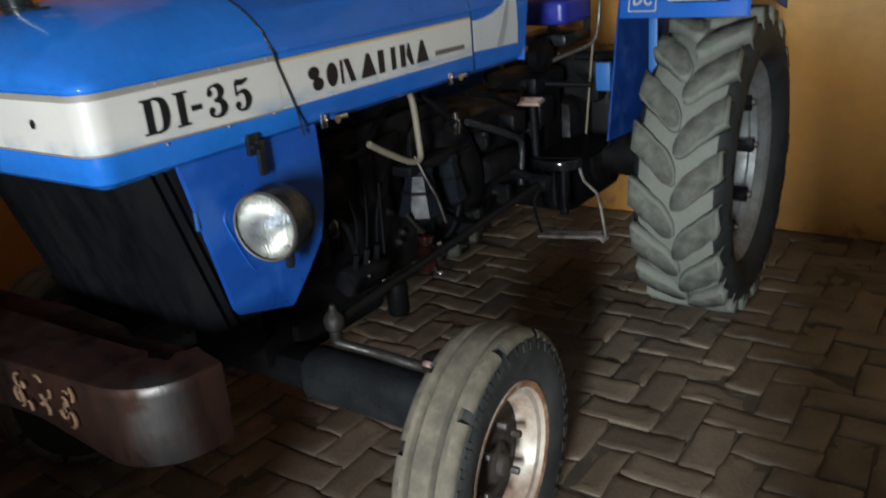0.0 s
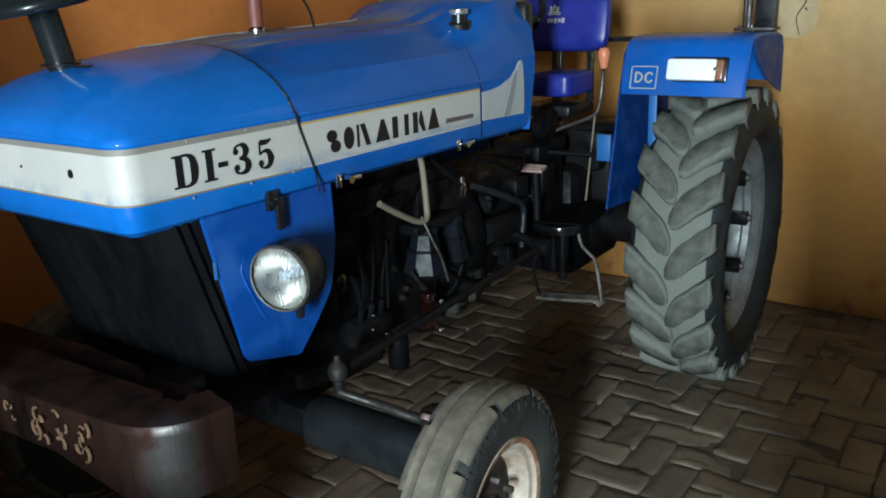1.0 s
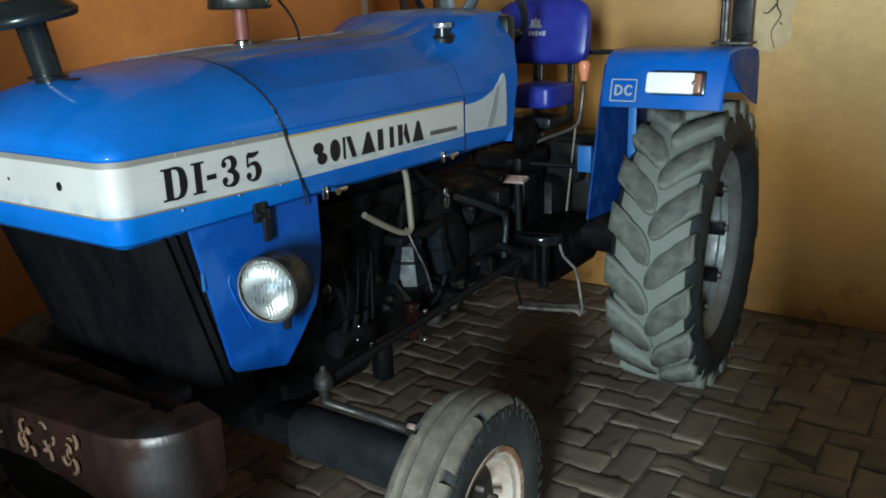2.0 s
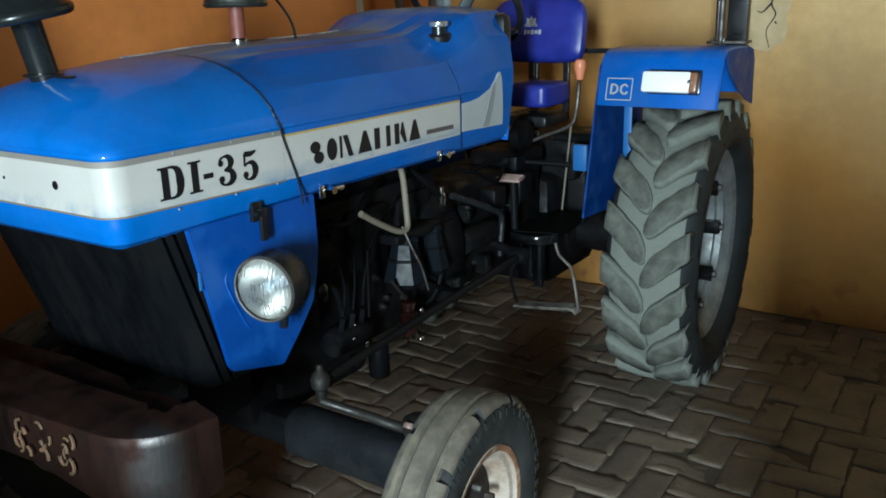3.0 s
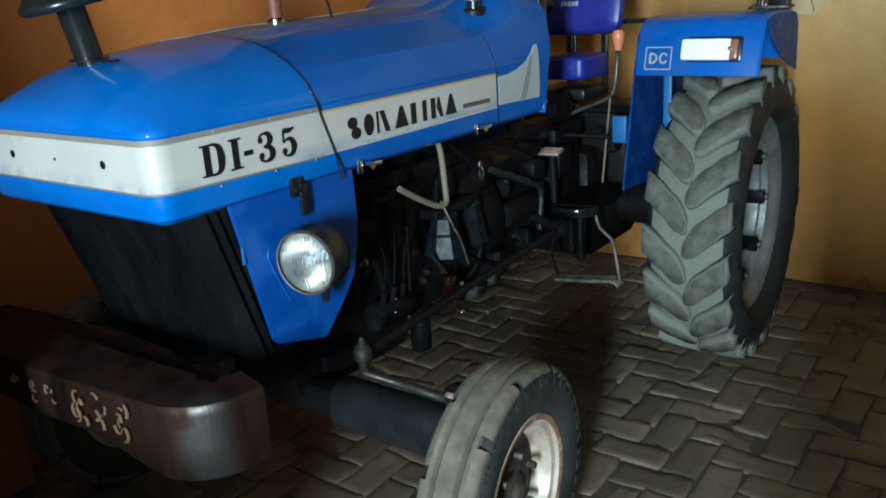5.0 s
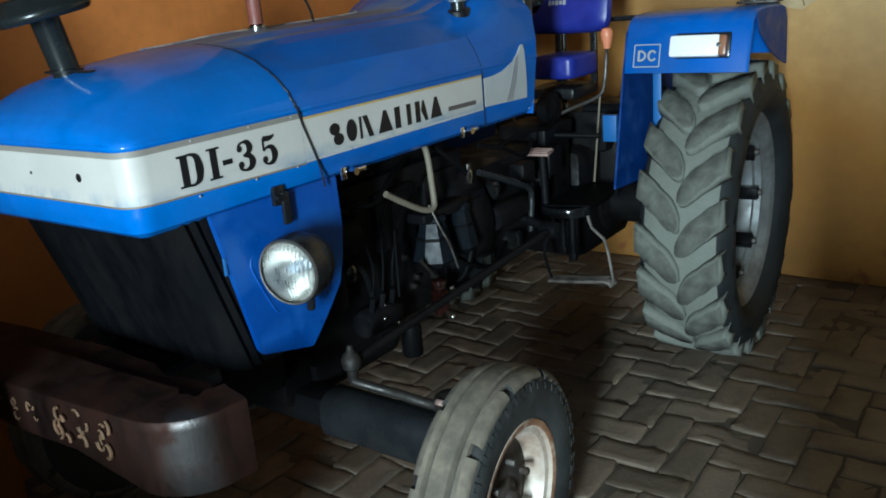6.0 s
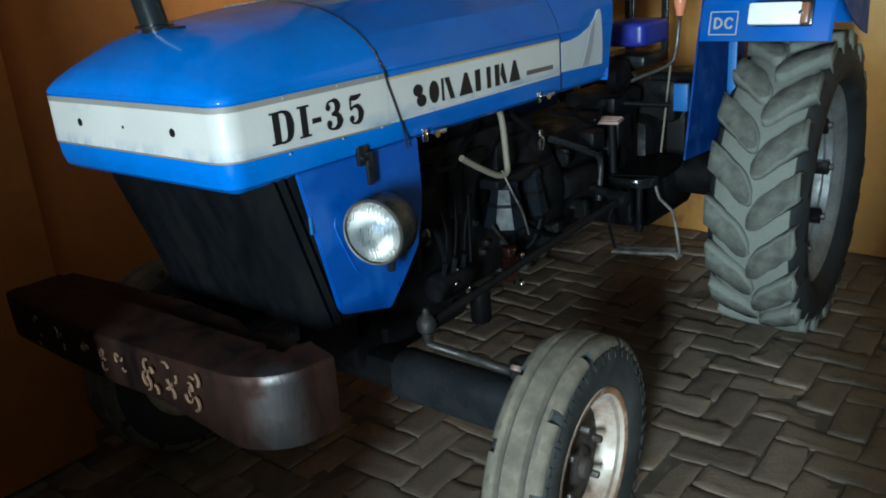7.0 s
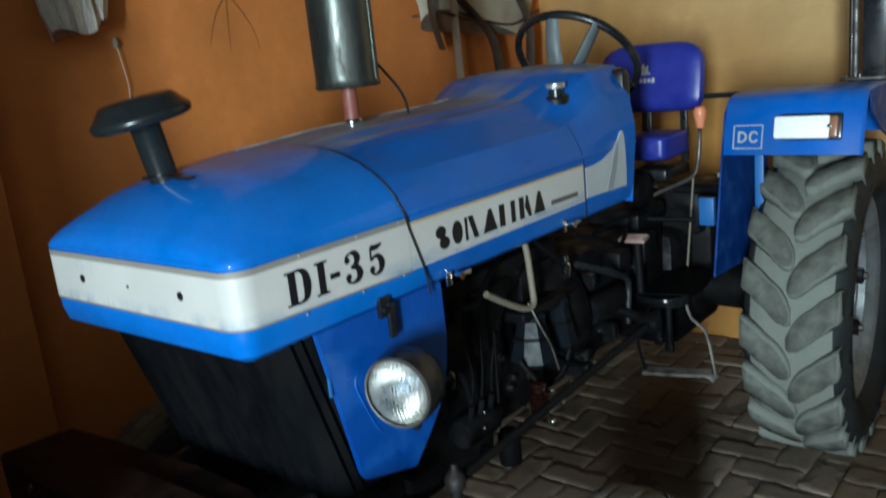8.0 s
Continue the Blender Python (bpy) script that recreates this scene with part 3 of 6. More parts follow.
def band(z0, z1, lift, y_from, y_to, side_only=False):
    """A thin skin on the bonnet's skirt between two heights."""
    pts = [p for p in outline(-lift) if p[1] <= y_to and (not side_only or (p[0] > CX and p[1] >= y_from))]
    if side_only:
        pts = [(CX + HW + lift, y_from)] + [p for p in pts if p[1] > y_from] + [(CX + HW + lift, y_to)]
    else:
        pts = [(CX - HW - lift, y_to)] + pts + [(CX + HW + lift, y_to)]
    b = B()
    rows = [[(x, y, z0(y) if callable(z0) else z0) for x, y in pts], [(x, y, z1(y) if callable(z1) else z1) for x, y in pts]]
    grid(b, rows)
    return b


def stripe_foot(y):
    return 1.321 - 0.010 * min(1, max(0, (y + 0.64) / 0.51))


SX = CX + HW                                     # the near side's plane
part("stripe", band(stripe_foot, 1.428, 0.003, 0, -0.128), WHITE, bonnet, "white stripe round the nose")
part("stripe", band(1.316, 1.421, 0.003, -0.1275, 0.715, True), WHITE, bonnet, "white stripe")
part("stripe_line", band(1.426, 1.4395, 0.0035, 0, -0.128), TAUPE, bonnet, "dusty grey-brown edge line")
part("stripe_line", band(lambda y: stripe_foot(y) - 0.004, stripe_foot, 0.0035, 0, -0.128), DULL, bonnet, "dull ochre edge line")
part("stripe_line", band(1.421, 1.427, 0.0035, -0.1275, 0.715, True), YELLOW, bonnet, "yellow edge line")
part("stripe_line", band(1.310, 1.316, 0.0035, -0.1275, 0.715, True), GREYDEC, bonnet, "grey edge line")
bm = B()
plate(bm, [(0.730, 1.317), (1.005, 1.308), (1.010, 1.36), (1.008, 1.42), (1.003, 1.475), (0.994, 1.497), (0.982, 1.494), (0.955, 1.468), (0.905, 1.440), (0.85, 1.422), (0.79, 1.414), (0.730, 1.412)], (SX - 0.004, SX + 0.003))
part("rear_decal", bm, GREYDEC, bonnet, "grey and white swept decal", False)
bm = B()
plate(bm, [(0.862, 1.316), (0.905, 1.315), (0.934, 1.37), (0.950, 1.42), (0.958, 1.466), (0.940, 1.455), (0.918, 1.42), (0.895, 1.37)], (SX, SX + 0.0042))
part("decal_inlay", bm, GREYBAND, bonnet, "", False)


def ribbon(bm, pts, widths, x, steps=7):
    """A flat stroke of changing width through (y, z) points, on the plane x."""
    mid = glide([(x, *p) for p in pts], steps) if len(pts) > 2 else [Vector((x, *p)) for p in pts]
    n, a, c = len(mid), [], []
    for i, q in enumerate(mid):
        d = (mid[min(i + 1, n - 1)] - mid[max(i - 1, 0)]).normalized()
        t = i / (n - 1) * (len(widths) - 1)
        k = min(int(t), len(widths) - 2)
        w = (widths[k] + (widths[k + 1] - widths[k]) * (t - k)) / 2
        a.append(q + Vector((0, -d.z, d.y)) * w)
        c.append(q - Vector((0, -d.z, d.y)) * w)
    grid(bm, [a, c])


def dot(bm, y, z, r, x):
    vs = [bm.verts.new((x, y + r * math.cos(2 * math.pi * k / 14), z + r * math.sin(2 * math.pi * k / 14))) for k in range(14)]
    bm.faces.new(vs)


# model lettering in a heavy face with hairline serifs: strokes (points, widths) in units of the letter's height
BOWL_3 = [((0.07, 0.78), (0.13, 0.91), (0.30, 0.975), (0.47, 0.93), (0.55, 0.76), (0.46, 0.58), (0.26, 0.52)), (0.07, 0.09, 0.08, 0.20, 0.28, 0.18, 0.08)]
BELLY_3 = [((0.26, 0.52), (0.51, 0.46), (0.60, 0.26), (0.50, 0.08), (0.28, 0.025), (0.10, 0.10), (0.05, 0.22)), (0.08, 0.19, 0.30, 0.20, 0.08, 0.09, 0.07)]
BELLY_5 = [((0.12, 0.50), (0.28, 0.60), (0.48, 0.56), (0.58, 0.32), (0.48, 0.08), (0.26, 0.02), (0.09, 0.10)), (0.07, 0.10, 0.20, 0.30, 0.20, 0.08, 0.07)]
STEM = [[((0.22, 0.0), (0.22, 1.0)), (0.27, 0.27)], [((-0.02, 0.03), (0.46, 0.03)), (0.07, 0.07)], [((-0.02, 0.97), (0.46, 0.97)), (0.07, 0.07)]]
GLYPHS = {
    "D": (STEM + [[((0.30, 0.975), (0.52, 0.96), (0.68, 0.82), (0.73, 0.5), (0.68, 0.18), (0.52, 0.04), (0.30, 0.025)), (0.07, 0.10, 0.23, 0.30, 0.23, 0.10, 0.07)]], []),
    "I": (STEM, []),
    "-": ([[((0.0, 0.45), (0.38, 0.45)), (0.17, 0.17)]], []),
    "3": ([BOWL_3, BELLY_3], [(0.12, 0.77, 0.11), (0.12, 0.23, 0.12)]),
    "5": ([BELLY_5, [((0.14, 0.92), (0.40, 0.90), (0.64, 0.97)), (0.19, 0.19, 0.08)], [((0.13, 0.95), (0.11, 0.5)), (0.09, 0.08)]], [(0.13, 0.20, 0.12)]),
}
for letter, y0, z0, h in (("D", -0.516, 1.3345, 0.0725), ("I", -0.434, 1.3345, 0.0725), ("-", -0.393, 1.3345, 0.072), ("3", -0.349, 1.3345, 0.0705), ("5", -0.274, 1.3345, 0.0700)):
    strokes, dots = GLYPHS[letter]
    bm = B()
    for k, (pts, widths) in enumerate(strokes):
        ribbon(bm, [(y0 + u * h * 1.06, z0 + v * h) for u, v in pts], [w * h for w in widths], SX + 0.0042 + 0.0002 * k)
    for u, v, r in dots:
        dot(bm, y0 + u * h * 1.06, z0 + v * h, r * h, SX + 0.0049)
    part("model_letter", bm, INK, bonnet, "", False)
# maker's name as plain dark shapes: discs, an oval, slabs, wedges and bars
def mark_shape(kind, y0, y1):
    bm, za, zb = B(), 1.331, 1.392 + 0.004 * y0
    w, h, lay = y1 - y0, zb - za, (SX + 0.001, SX + 0.0042)

    def slab(*pts):
        plate(bm, [(y0 + u * w, za + v * h) for u, v in pts], lay)
    if kind == "discs":
        for u, v in ((0.40, 0.74), (0.60, 0.27)):
            slab(*[(u + 0.34 * math.cos(2 * math.pi * k / 16), v + 0.27 * math.sin(2 * math.pi * k / 16)) for k in range(16)])
    elif kind == "oval":
        slab(*[(0.5 + 0.42 * math.cos(2 * math.pi * k / 20), 0.5 + 0.5 * math.sin(2 * math.pi * k / 20)) for k in range(20)])
    elif kind == "slab":
        slab((0.0, 0.0), (0.16, 0.0), (0.16, 1.0), (0.0, 1.0))
        slab((0.24, 1.0), (0.56, 1.0), (0.92, 0.0), (0.60, 0.0))
    elif kind == "wedge":
        slab((0.12, 0.0), (1.0, 0.0), (0.68, 1.0), (0.50, 1.0))
    elif kind == "bar":
        slab((0.12, 0.0), (0.62, 0.0), (0.62, 1.0), (0.12, 1.0))
    else:
        slab((0.04, 0.0), (0.40, 0.0), (0.40, 1.0), (0.04, 1.0))
        slab((0.48, 0.5), (0.78, 0.0), (1.0, 0.0), (0.74, 1.0), (0.62, 1.0))
    return part("maker_mark", bm, INK, bonnet, "", False)


for kind, y0, y1 in (("discs", -0.033, 0.026), ("oval", 0.032, 0.082), ("slab", 0.090, 0.152), ("wedge", 0.160, 0.232), ("bar", 0.240, 0.290), ("bar", 0.298, 0.338), ("split", 0.342, 0.406), ("wedge", 0.410, 0.478)):
    mark_shape(kind, y0, y1)
bm = B()
plate(bm, [(0.515, 1.338), (0.672, 1.336), (0.672, 1.350), (0.515, 1.352)], (SX + 0.001, SX + 0.0042))
part("small_print_bar", bm, GREYINK, bonnet, "", False)
# screws along the stripe
for y, z in [(-0.47, 1.434), (-0.3, 1.434), (-0.16, 1.434), (-0.47, 1.307), (-0.30, 1.307), (-0.16, 1.307), (0.08, 1.424), (0.34, 1.424), (0.6, 1.424), (0.05, 1.313), (0.36, 1.313)]:
    part("screw", lathe(B(), [(0.0, 0.002), (0.0025, 0.0015), (0.0032, 0.0)], 10, Matrix.Translation((SX + 0.0035, y, z))), GREYBAND, bonnet)
for x, z, r in [(0.132, 1.378, 0.010), (-0.268, 1.378, 0.010), (-0.07, 1.378, 0.004)]:
    part("bolt_hole", lathe(B(), [(0.0, 0.0), (r, 0.0), (r * 1.1, -0.004)], 14, Matrix.Translation((x, YN - 0.0042, z)) @ pose(0, 0, 0, 0, 0, -90)), INK, bonnet)
# seam cord between the bonnet's halves
seam = [(SX + 0.006, -0.074, 1.235), (SX + 0.006, -0.088, 1.30), (SX + 0.006, -0.125, 1.41), (SX + 0.007, -0.138, 1.450)]
for k in range(30):
    u = 1 - 0.0005 - (k / 29) ** 1.6 * 0.85
    y = seam_y(u)
    x = CX + u * HW
    seam.append((x + 0.002 * max(u, 0) ** 8, y, roof_z(x, y) + 0.0025))
part("seam_cord", tube(B(), [(x, y + 0.007 * noise.noise(Vector((k * 0.7, 0, 3))), z) for k, (x, y, z) in enumerate(seam)], [0.0026, 0.0005], 8), INK, bonnet, "dark rubber seam cord")
bm = tube(B(), [(SX + 0.002, 0.718, Z0 + 0.01), (SX + 0.0035, 0.720, 1.31), (SX + 0.004, 0.721, 1.40), (SX + 0.001, 0.722, ZS - 0.004)], 0.0014, 6)
part("panel_seam", bm, INK, bonnet, "thin dark panel joint")
bm = tube(B(), [(CX + u * HW, 0.722 - 0.06 * (1 - u), roof_z(CX + u * HW, 0.722 - 0.06 * (1 - u)) + 0.0003) for u in (0.9995, 0.993, 0.98, 0.965, 0.94, 0.91, 0.88)], 0.0012, 6)
part("panel_seam", bm, INK, bonnet)
# dark rail between the seat and the fender
bm = tube(B(), [(-0.10, 2.02, 1.505), (0.10, 2.03, 1.51), (0.30, 2.035, 1.512), (0.43, 2.04, 1.512)], 0.012, 8)
rod(bm, (-0.06, 2.02, 1.505), (-0.06, 2.0, 0.98), 0.012)
part("rear_rail", bm, BLACK, tractor, "thin black rail beside the seat")
# pale worn edge along the far side of the top plate
edge = [(CX - 0.27 * HW, -0.22 + 0.90 * k / 20, roof_z(CX - 0.27 * HW, -0.22 + 0.90 * k / 20) + 0.001) for k in range(21)]
part("edge_trim", tube(B(), edge, 0.0032, 6, False), DUSTEDGE, bonnet, "pale dusty edge of the bonnet top")
# latches
for y, z in [(0.038, 1.252), (0.615, 1.258)]:
    bm = B()
    box(bm, (SX + 0.004, y - 0.035, z), (0.008, 0.02, 0.034), 0.002)
    box(bm, (SX + 0.008, y + 0.02, z), (0.014, 0.06, 0.012), 0.003)
    rod(bm, (SX, y, z), (SX + 0.022, y, z), 0.011)
    part("latch", bm, CHROME, bonnet, "small chrome bonnet latch")
# fuel filler cap in its recess
fx, fy = 0.19, 0.79
fz = roof_z(fx, fy)
part("filler_recess", lathe(B(), [(0.0, 0.004), (0.038, 0.004), (0.042, 0.001), (0.043, -0.02)], 28, Matrix.Translation((fx, fy, fz)) @ pose(0, 0, 0, 10, 8, 0) @ pose(0, 0, 0, 0, -90, 0)), INK, bonnet, "dark filler opening")
part("filler_neck", lathe(B(), [(0.024, -0.02), (0.025, 0.0), (0.024, 0.026)], 28, Matrix.Translation((fx, fy, fz)) @ pose(0, 0, 0, 0, -90, 0)), CAPMAT, bonnet, "dark filler neck")
bm = lathe(B(), [(0.023, 0.025), (0.031, 0.026), (0.033, 0.030), (0.033, 0.040), (0.028, 0.043), (0.0, 0.044)], 28,
           Matrix.Translation((fx, fy, fz)) @ pose(0, 0, 0, 0, -90, 0))
part("filler_cap", bm, CAPCHROME, bonnet, "chrome fuel filler cap")

# grille and lamp panels
bm = B()
rows = []
for k in range(9):
    t = k / 8
    z = 1.262 - 0.43 * t
    y = -0.545 + 0.13 * t
    row = [(-0.43 + 0.04 * t, y + 0.16, z), (-0.43 + 0.04 * t, y + 0.04, z), (-0.40 + 0.04 * t, y + 0.005, z)]
    for i in range(1, 25):
        x = -0.38 + 0.64 * i / 25
        row.append((x + 0.03 * t, y - 0.006 - (0.007 if i % 2 else 0.0), z))
    row += [(0.275, y + 0.004, z), (0.292, y + 0.030, z), (0.284, y + 0.045, z), (0.292, y + 0.060, z), (0.284, y + 0.075, z), (0.292, y + 0.09, z), (0.292, y + 0.16, z)]
    rows.append(row)
grid(bm, rows)
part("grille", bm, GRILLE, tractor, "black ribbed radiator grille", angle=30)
for sx in (1, -1):
    bm = B()
    x = 0.297 if sx > 0 else -0.432
    plate(bm, [(-0.447, 1.25), (-0.012, 1.25), (-0.012, 1.10), (-0.022, 1.02), (-0.045, 0.95), (-0.105, 0.885), (-0.172, 0.815), (-0.180, 0.811), (-0.352, 0.858), (-0.366, 0.878)], (x - 0.006, x + 0.006))
    bmesh.ops.bevel(bm, geom=bm.edges[:], offset=0.003, segments=2, affect="EDGES")
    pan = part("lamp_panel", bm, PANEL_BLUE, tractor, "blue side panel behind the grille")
    if sx > 0:
        bm = tube(B(), [(x + 0.001, -0.325, 1.135), (x + 0.004, -0.345, 1.11), (x + 0.005, -0.345, 1.08), (x + 0.005, -0.305, 0.985), (x + 0.004, -0.283, 0.95), (x + 0.001, -0.268, 0.945)], 0.0035, 8)
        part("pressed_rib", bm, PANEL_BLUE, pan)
        bm = B()
        box(bm, (x + 0.012, -0.235, 1.25), (0.014, 0.034, 0.05), 0.002)
        box(bm, (x + 0.022, -0.222, 1.215), (0.012, 0.022, 0.085), 0.003)
        rod(bm, (x + 0.01, -0.242, 1.245), (x + 0.03, -0.242, 1.245), 0.008)
        part("hook_bracket", bm, BLACK, pan, "black steel hook bracket")
        bm = box(B(), (x + 0.006, -0.425, 1.12), (0.005, 0.008, 0.045), 0.001)
        part("edge_clip", bm, LIGHTBLUE, pan)
    lp = Matrix.Translation((0.379 if sx > 0 else 2 * CX - 0.379, -0.207, 1.085)) @ pose(0, 0, 0, 0, 0, -90 + 12 * sx)
    bm = lathe(B(), [(0.0, 0.0), (0.05, 0.004), (0.072, 0.016), (0.083, 0.04), (0.086, 0.07), (0.087, 0.10), (0.084, 0.118), (0.080, 0.118), (0.078, 0.10)], 40, lp)
    rod(bm, lp @ Vector((0.03, 0.0, -0.06)), lp @ Vector((0.0, -0.03 * sx, -0.14)), 0.012)
    lamp = part("headlamp", bm, BLACK, tractor, "round headlamp in a black bucket")
    part("reflector", lathe(B(), [(0.012, 0.035), (0.03, 0.045), (0.055, 0.068), (0.07, 0.09), (0.077, 0.108)], 36, lp), REFLECTOR, lamp, "silvered reflector")
    part("bulb", lathe(B(), [(0.0, 0.08), (0.009, 0.075), (0.011, 0.06), (0.011, 0.03)], 14, lp), WHITE, lamp)
    bm = B()
    lathe(bm, [(0.0785, 0.106), (0.0785, 0.112), (0.062, 0.122), (0.04, 0.129), (0.0, 0.132)], 36, lp)
    lens = part("lens", bm, LENS, lamp, "clear ribbed lamp glass")
    lens.visible_shadow = False
    part("lamp_rim", lathe(B(), [(0.079, 0.106), (0.083, 0.110), (0.085, 0.116), (0.082, 0.121), (0.078, 0.120)], 40, lp), STEEL, lamp, "thin bright lamp rim")

# bumper: a bent plate with a top flange
def bumper_line(inset=0.0):
    pts = [(-0.66, -0.775), (-0.63, -0.785), (-0.5, -0.79)]
    pts += [(-0.35, -0.795 + inset), (-0.1, -0.795 + inset), (0.1, -0.782 + inset)]
    for k in range(9):
        a = math.pi / 2 * k / 8
        pts.append((0.305 + (0.178 - inset) * math.sin(a), -0.615 - (0.15 - inset) * math.cos(a)))
    pts += [(0.487 - inset, -0.595), (0.490 - inset, -0.570)]
    return pts


bm = B()
prof = [(0.15, 0.895), (0.07, 0.890), (0.012, 0.886), (0.004, 0.883), (0.0, 0.876), (0.0, 0.86), (0.002, 0.78), (0.004, 0.705), (0.008, 0.698), (0.012, 0.70), (0.012, 0.86), (0.02, 0.878), (0.15, 0.886)]
lines = []
for inset, z in prof:
    base, ins = bumper_line(0.0), []
    n = len(base)
    for i, (x, y) in enumerate(base):
        a, b = Vector(base[max(i - 1, 0)]), Vector(base[min(i + 1, n - 1)])
        d = (b - a).normalized()
        depth = inset + (0.008 * math.sin(i * 1.9) - 0.05 * max(0, (x - 0.3) / 0.16) if inset > 0.08 else 0)
        z_here = z + (0.055 * (1 - ease(0.12, 0.36, x)) if z < 0.75 else 0)
        ins.append((x - d.y * depth, y + d.x * depth, z_here + (0.002 * math.sin(i * 0.9) if inset > 0.04 else 0)))
    lines.append(ins)
grid(bm, lines)
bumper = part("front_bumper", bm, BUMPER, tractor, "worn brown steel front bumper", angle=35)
bm = plate(B(), [(-0.64, -0.765), (-0.2, -0.775), (0.1, -0.765), (0.26, -0.74), (0.36, -0.68), (0.41, -0.62), (0.40, -0.575), (0.34, -0.555), (0.27, -0.56), (0.20, -0.575), (0.12, -0.545), (0.05, -0.545), (-0.1, -0.535), (-0.25, -0.55), (-0.45, -0.56), (-0.64, -0.58)], (0.872, 0.880), "z")
part("bumper_top", bm, BUMPER, bumper, "worn dark top plate of the bumper", False)
# peeled painted marks as plain bars
random.seed(5)
for k, (x, w, h) in enumerate([(0.235, 0.05, 0.075), (0.160, 0.05, 0.075), (0.090, 0.055, 0.07), (-0.03, 0.04, 0.05), (-0.11, 0.045, 0.06), (-0.20, 0.04, 0.05), (-0.33, 0.06, 0.06), (-0.44, 0.05, 0.08)]):
    bm = B()
    yf = -0.7995 if x < 0.02 else -0.784 - (0.012 if x < 0.12 else 0.0) + max(0, x - 0.2) * 0.1
    for i in range(6 if k < 3 else 4):
        u, v = random.uniform(-0.35, 0.35), (-0.42 + 0.84 * i / 5 if k < 3 else random.uniform(-0.5, 0.5))
        a0, turn, rad = random.uniform(0, 6.28), random.uniform(1.4, 3.4), random.uniform(0.009, 0.015) if k < 3 else random.uniform(0.005, 0.010)
        ring = [(x + u * w + rad * math.cos(a0 + turn * q / 6), yf + 0.0035, 0.822 + v * h + 1.25 * rad * math.sin(a0 + turn * q / 6)) for q in range(7)]
        tube(bm, ring, [random.uniform(0.003, 0.0055), random.uniform(0.0015, 0.004)] if k < 3 else random.uniform(0.0015, 0.003), 6, False)
    tagged(part("painted_mark", bm, MARK, bumper, "peeled yellow painted mark", False), kind="stuff")
for x in (-0.28, 0.10):
    bm = box(B(), (x, -0.56, 0.79), (0.05, 0.40, 0.09), 0.006)
    part("bumper_bracket", bm, BLACK, tractor)
bm = box(B(), (-0.08, -0.28, 0.72), (0.36, 0.34, 0.22), 0.02)
part("front_support", bm, CAST, tractor, "black cast front axle support")


# ---- wheels ----
def ring_block(bm, r0, r1, h0, h1, a0, a1, n=3, taper=0.0):
    """A block on a tyre between two radii, two heights and two angles."""
    rows = []
    for k in range(n + 1):
        a = a0 + (a1 - a0) * k / n
        c, s = math.cos(a), math.sin(a)
        rows.append([(h0, r0 * c, r0 * s), (h0 + taper, r1 * c, r1 * s), (h1 - taper, r1 * c, r1 * s), (h1, r0 * c, r0 * s)])
    grid(bm, rows, True, True)


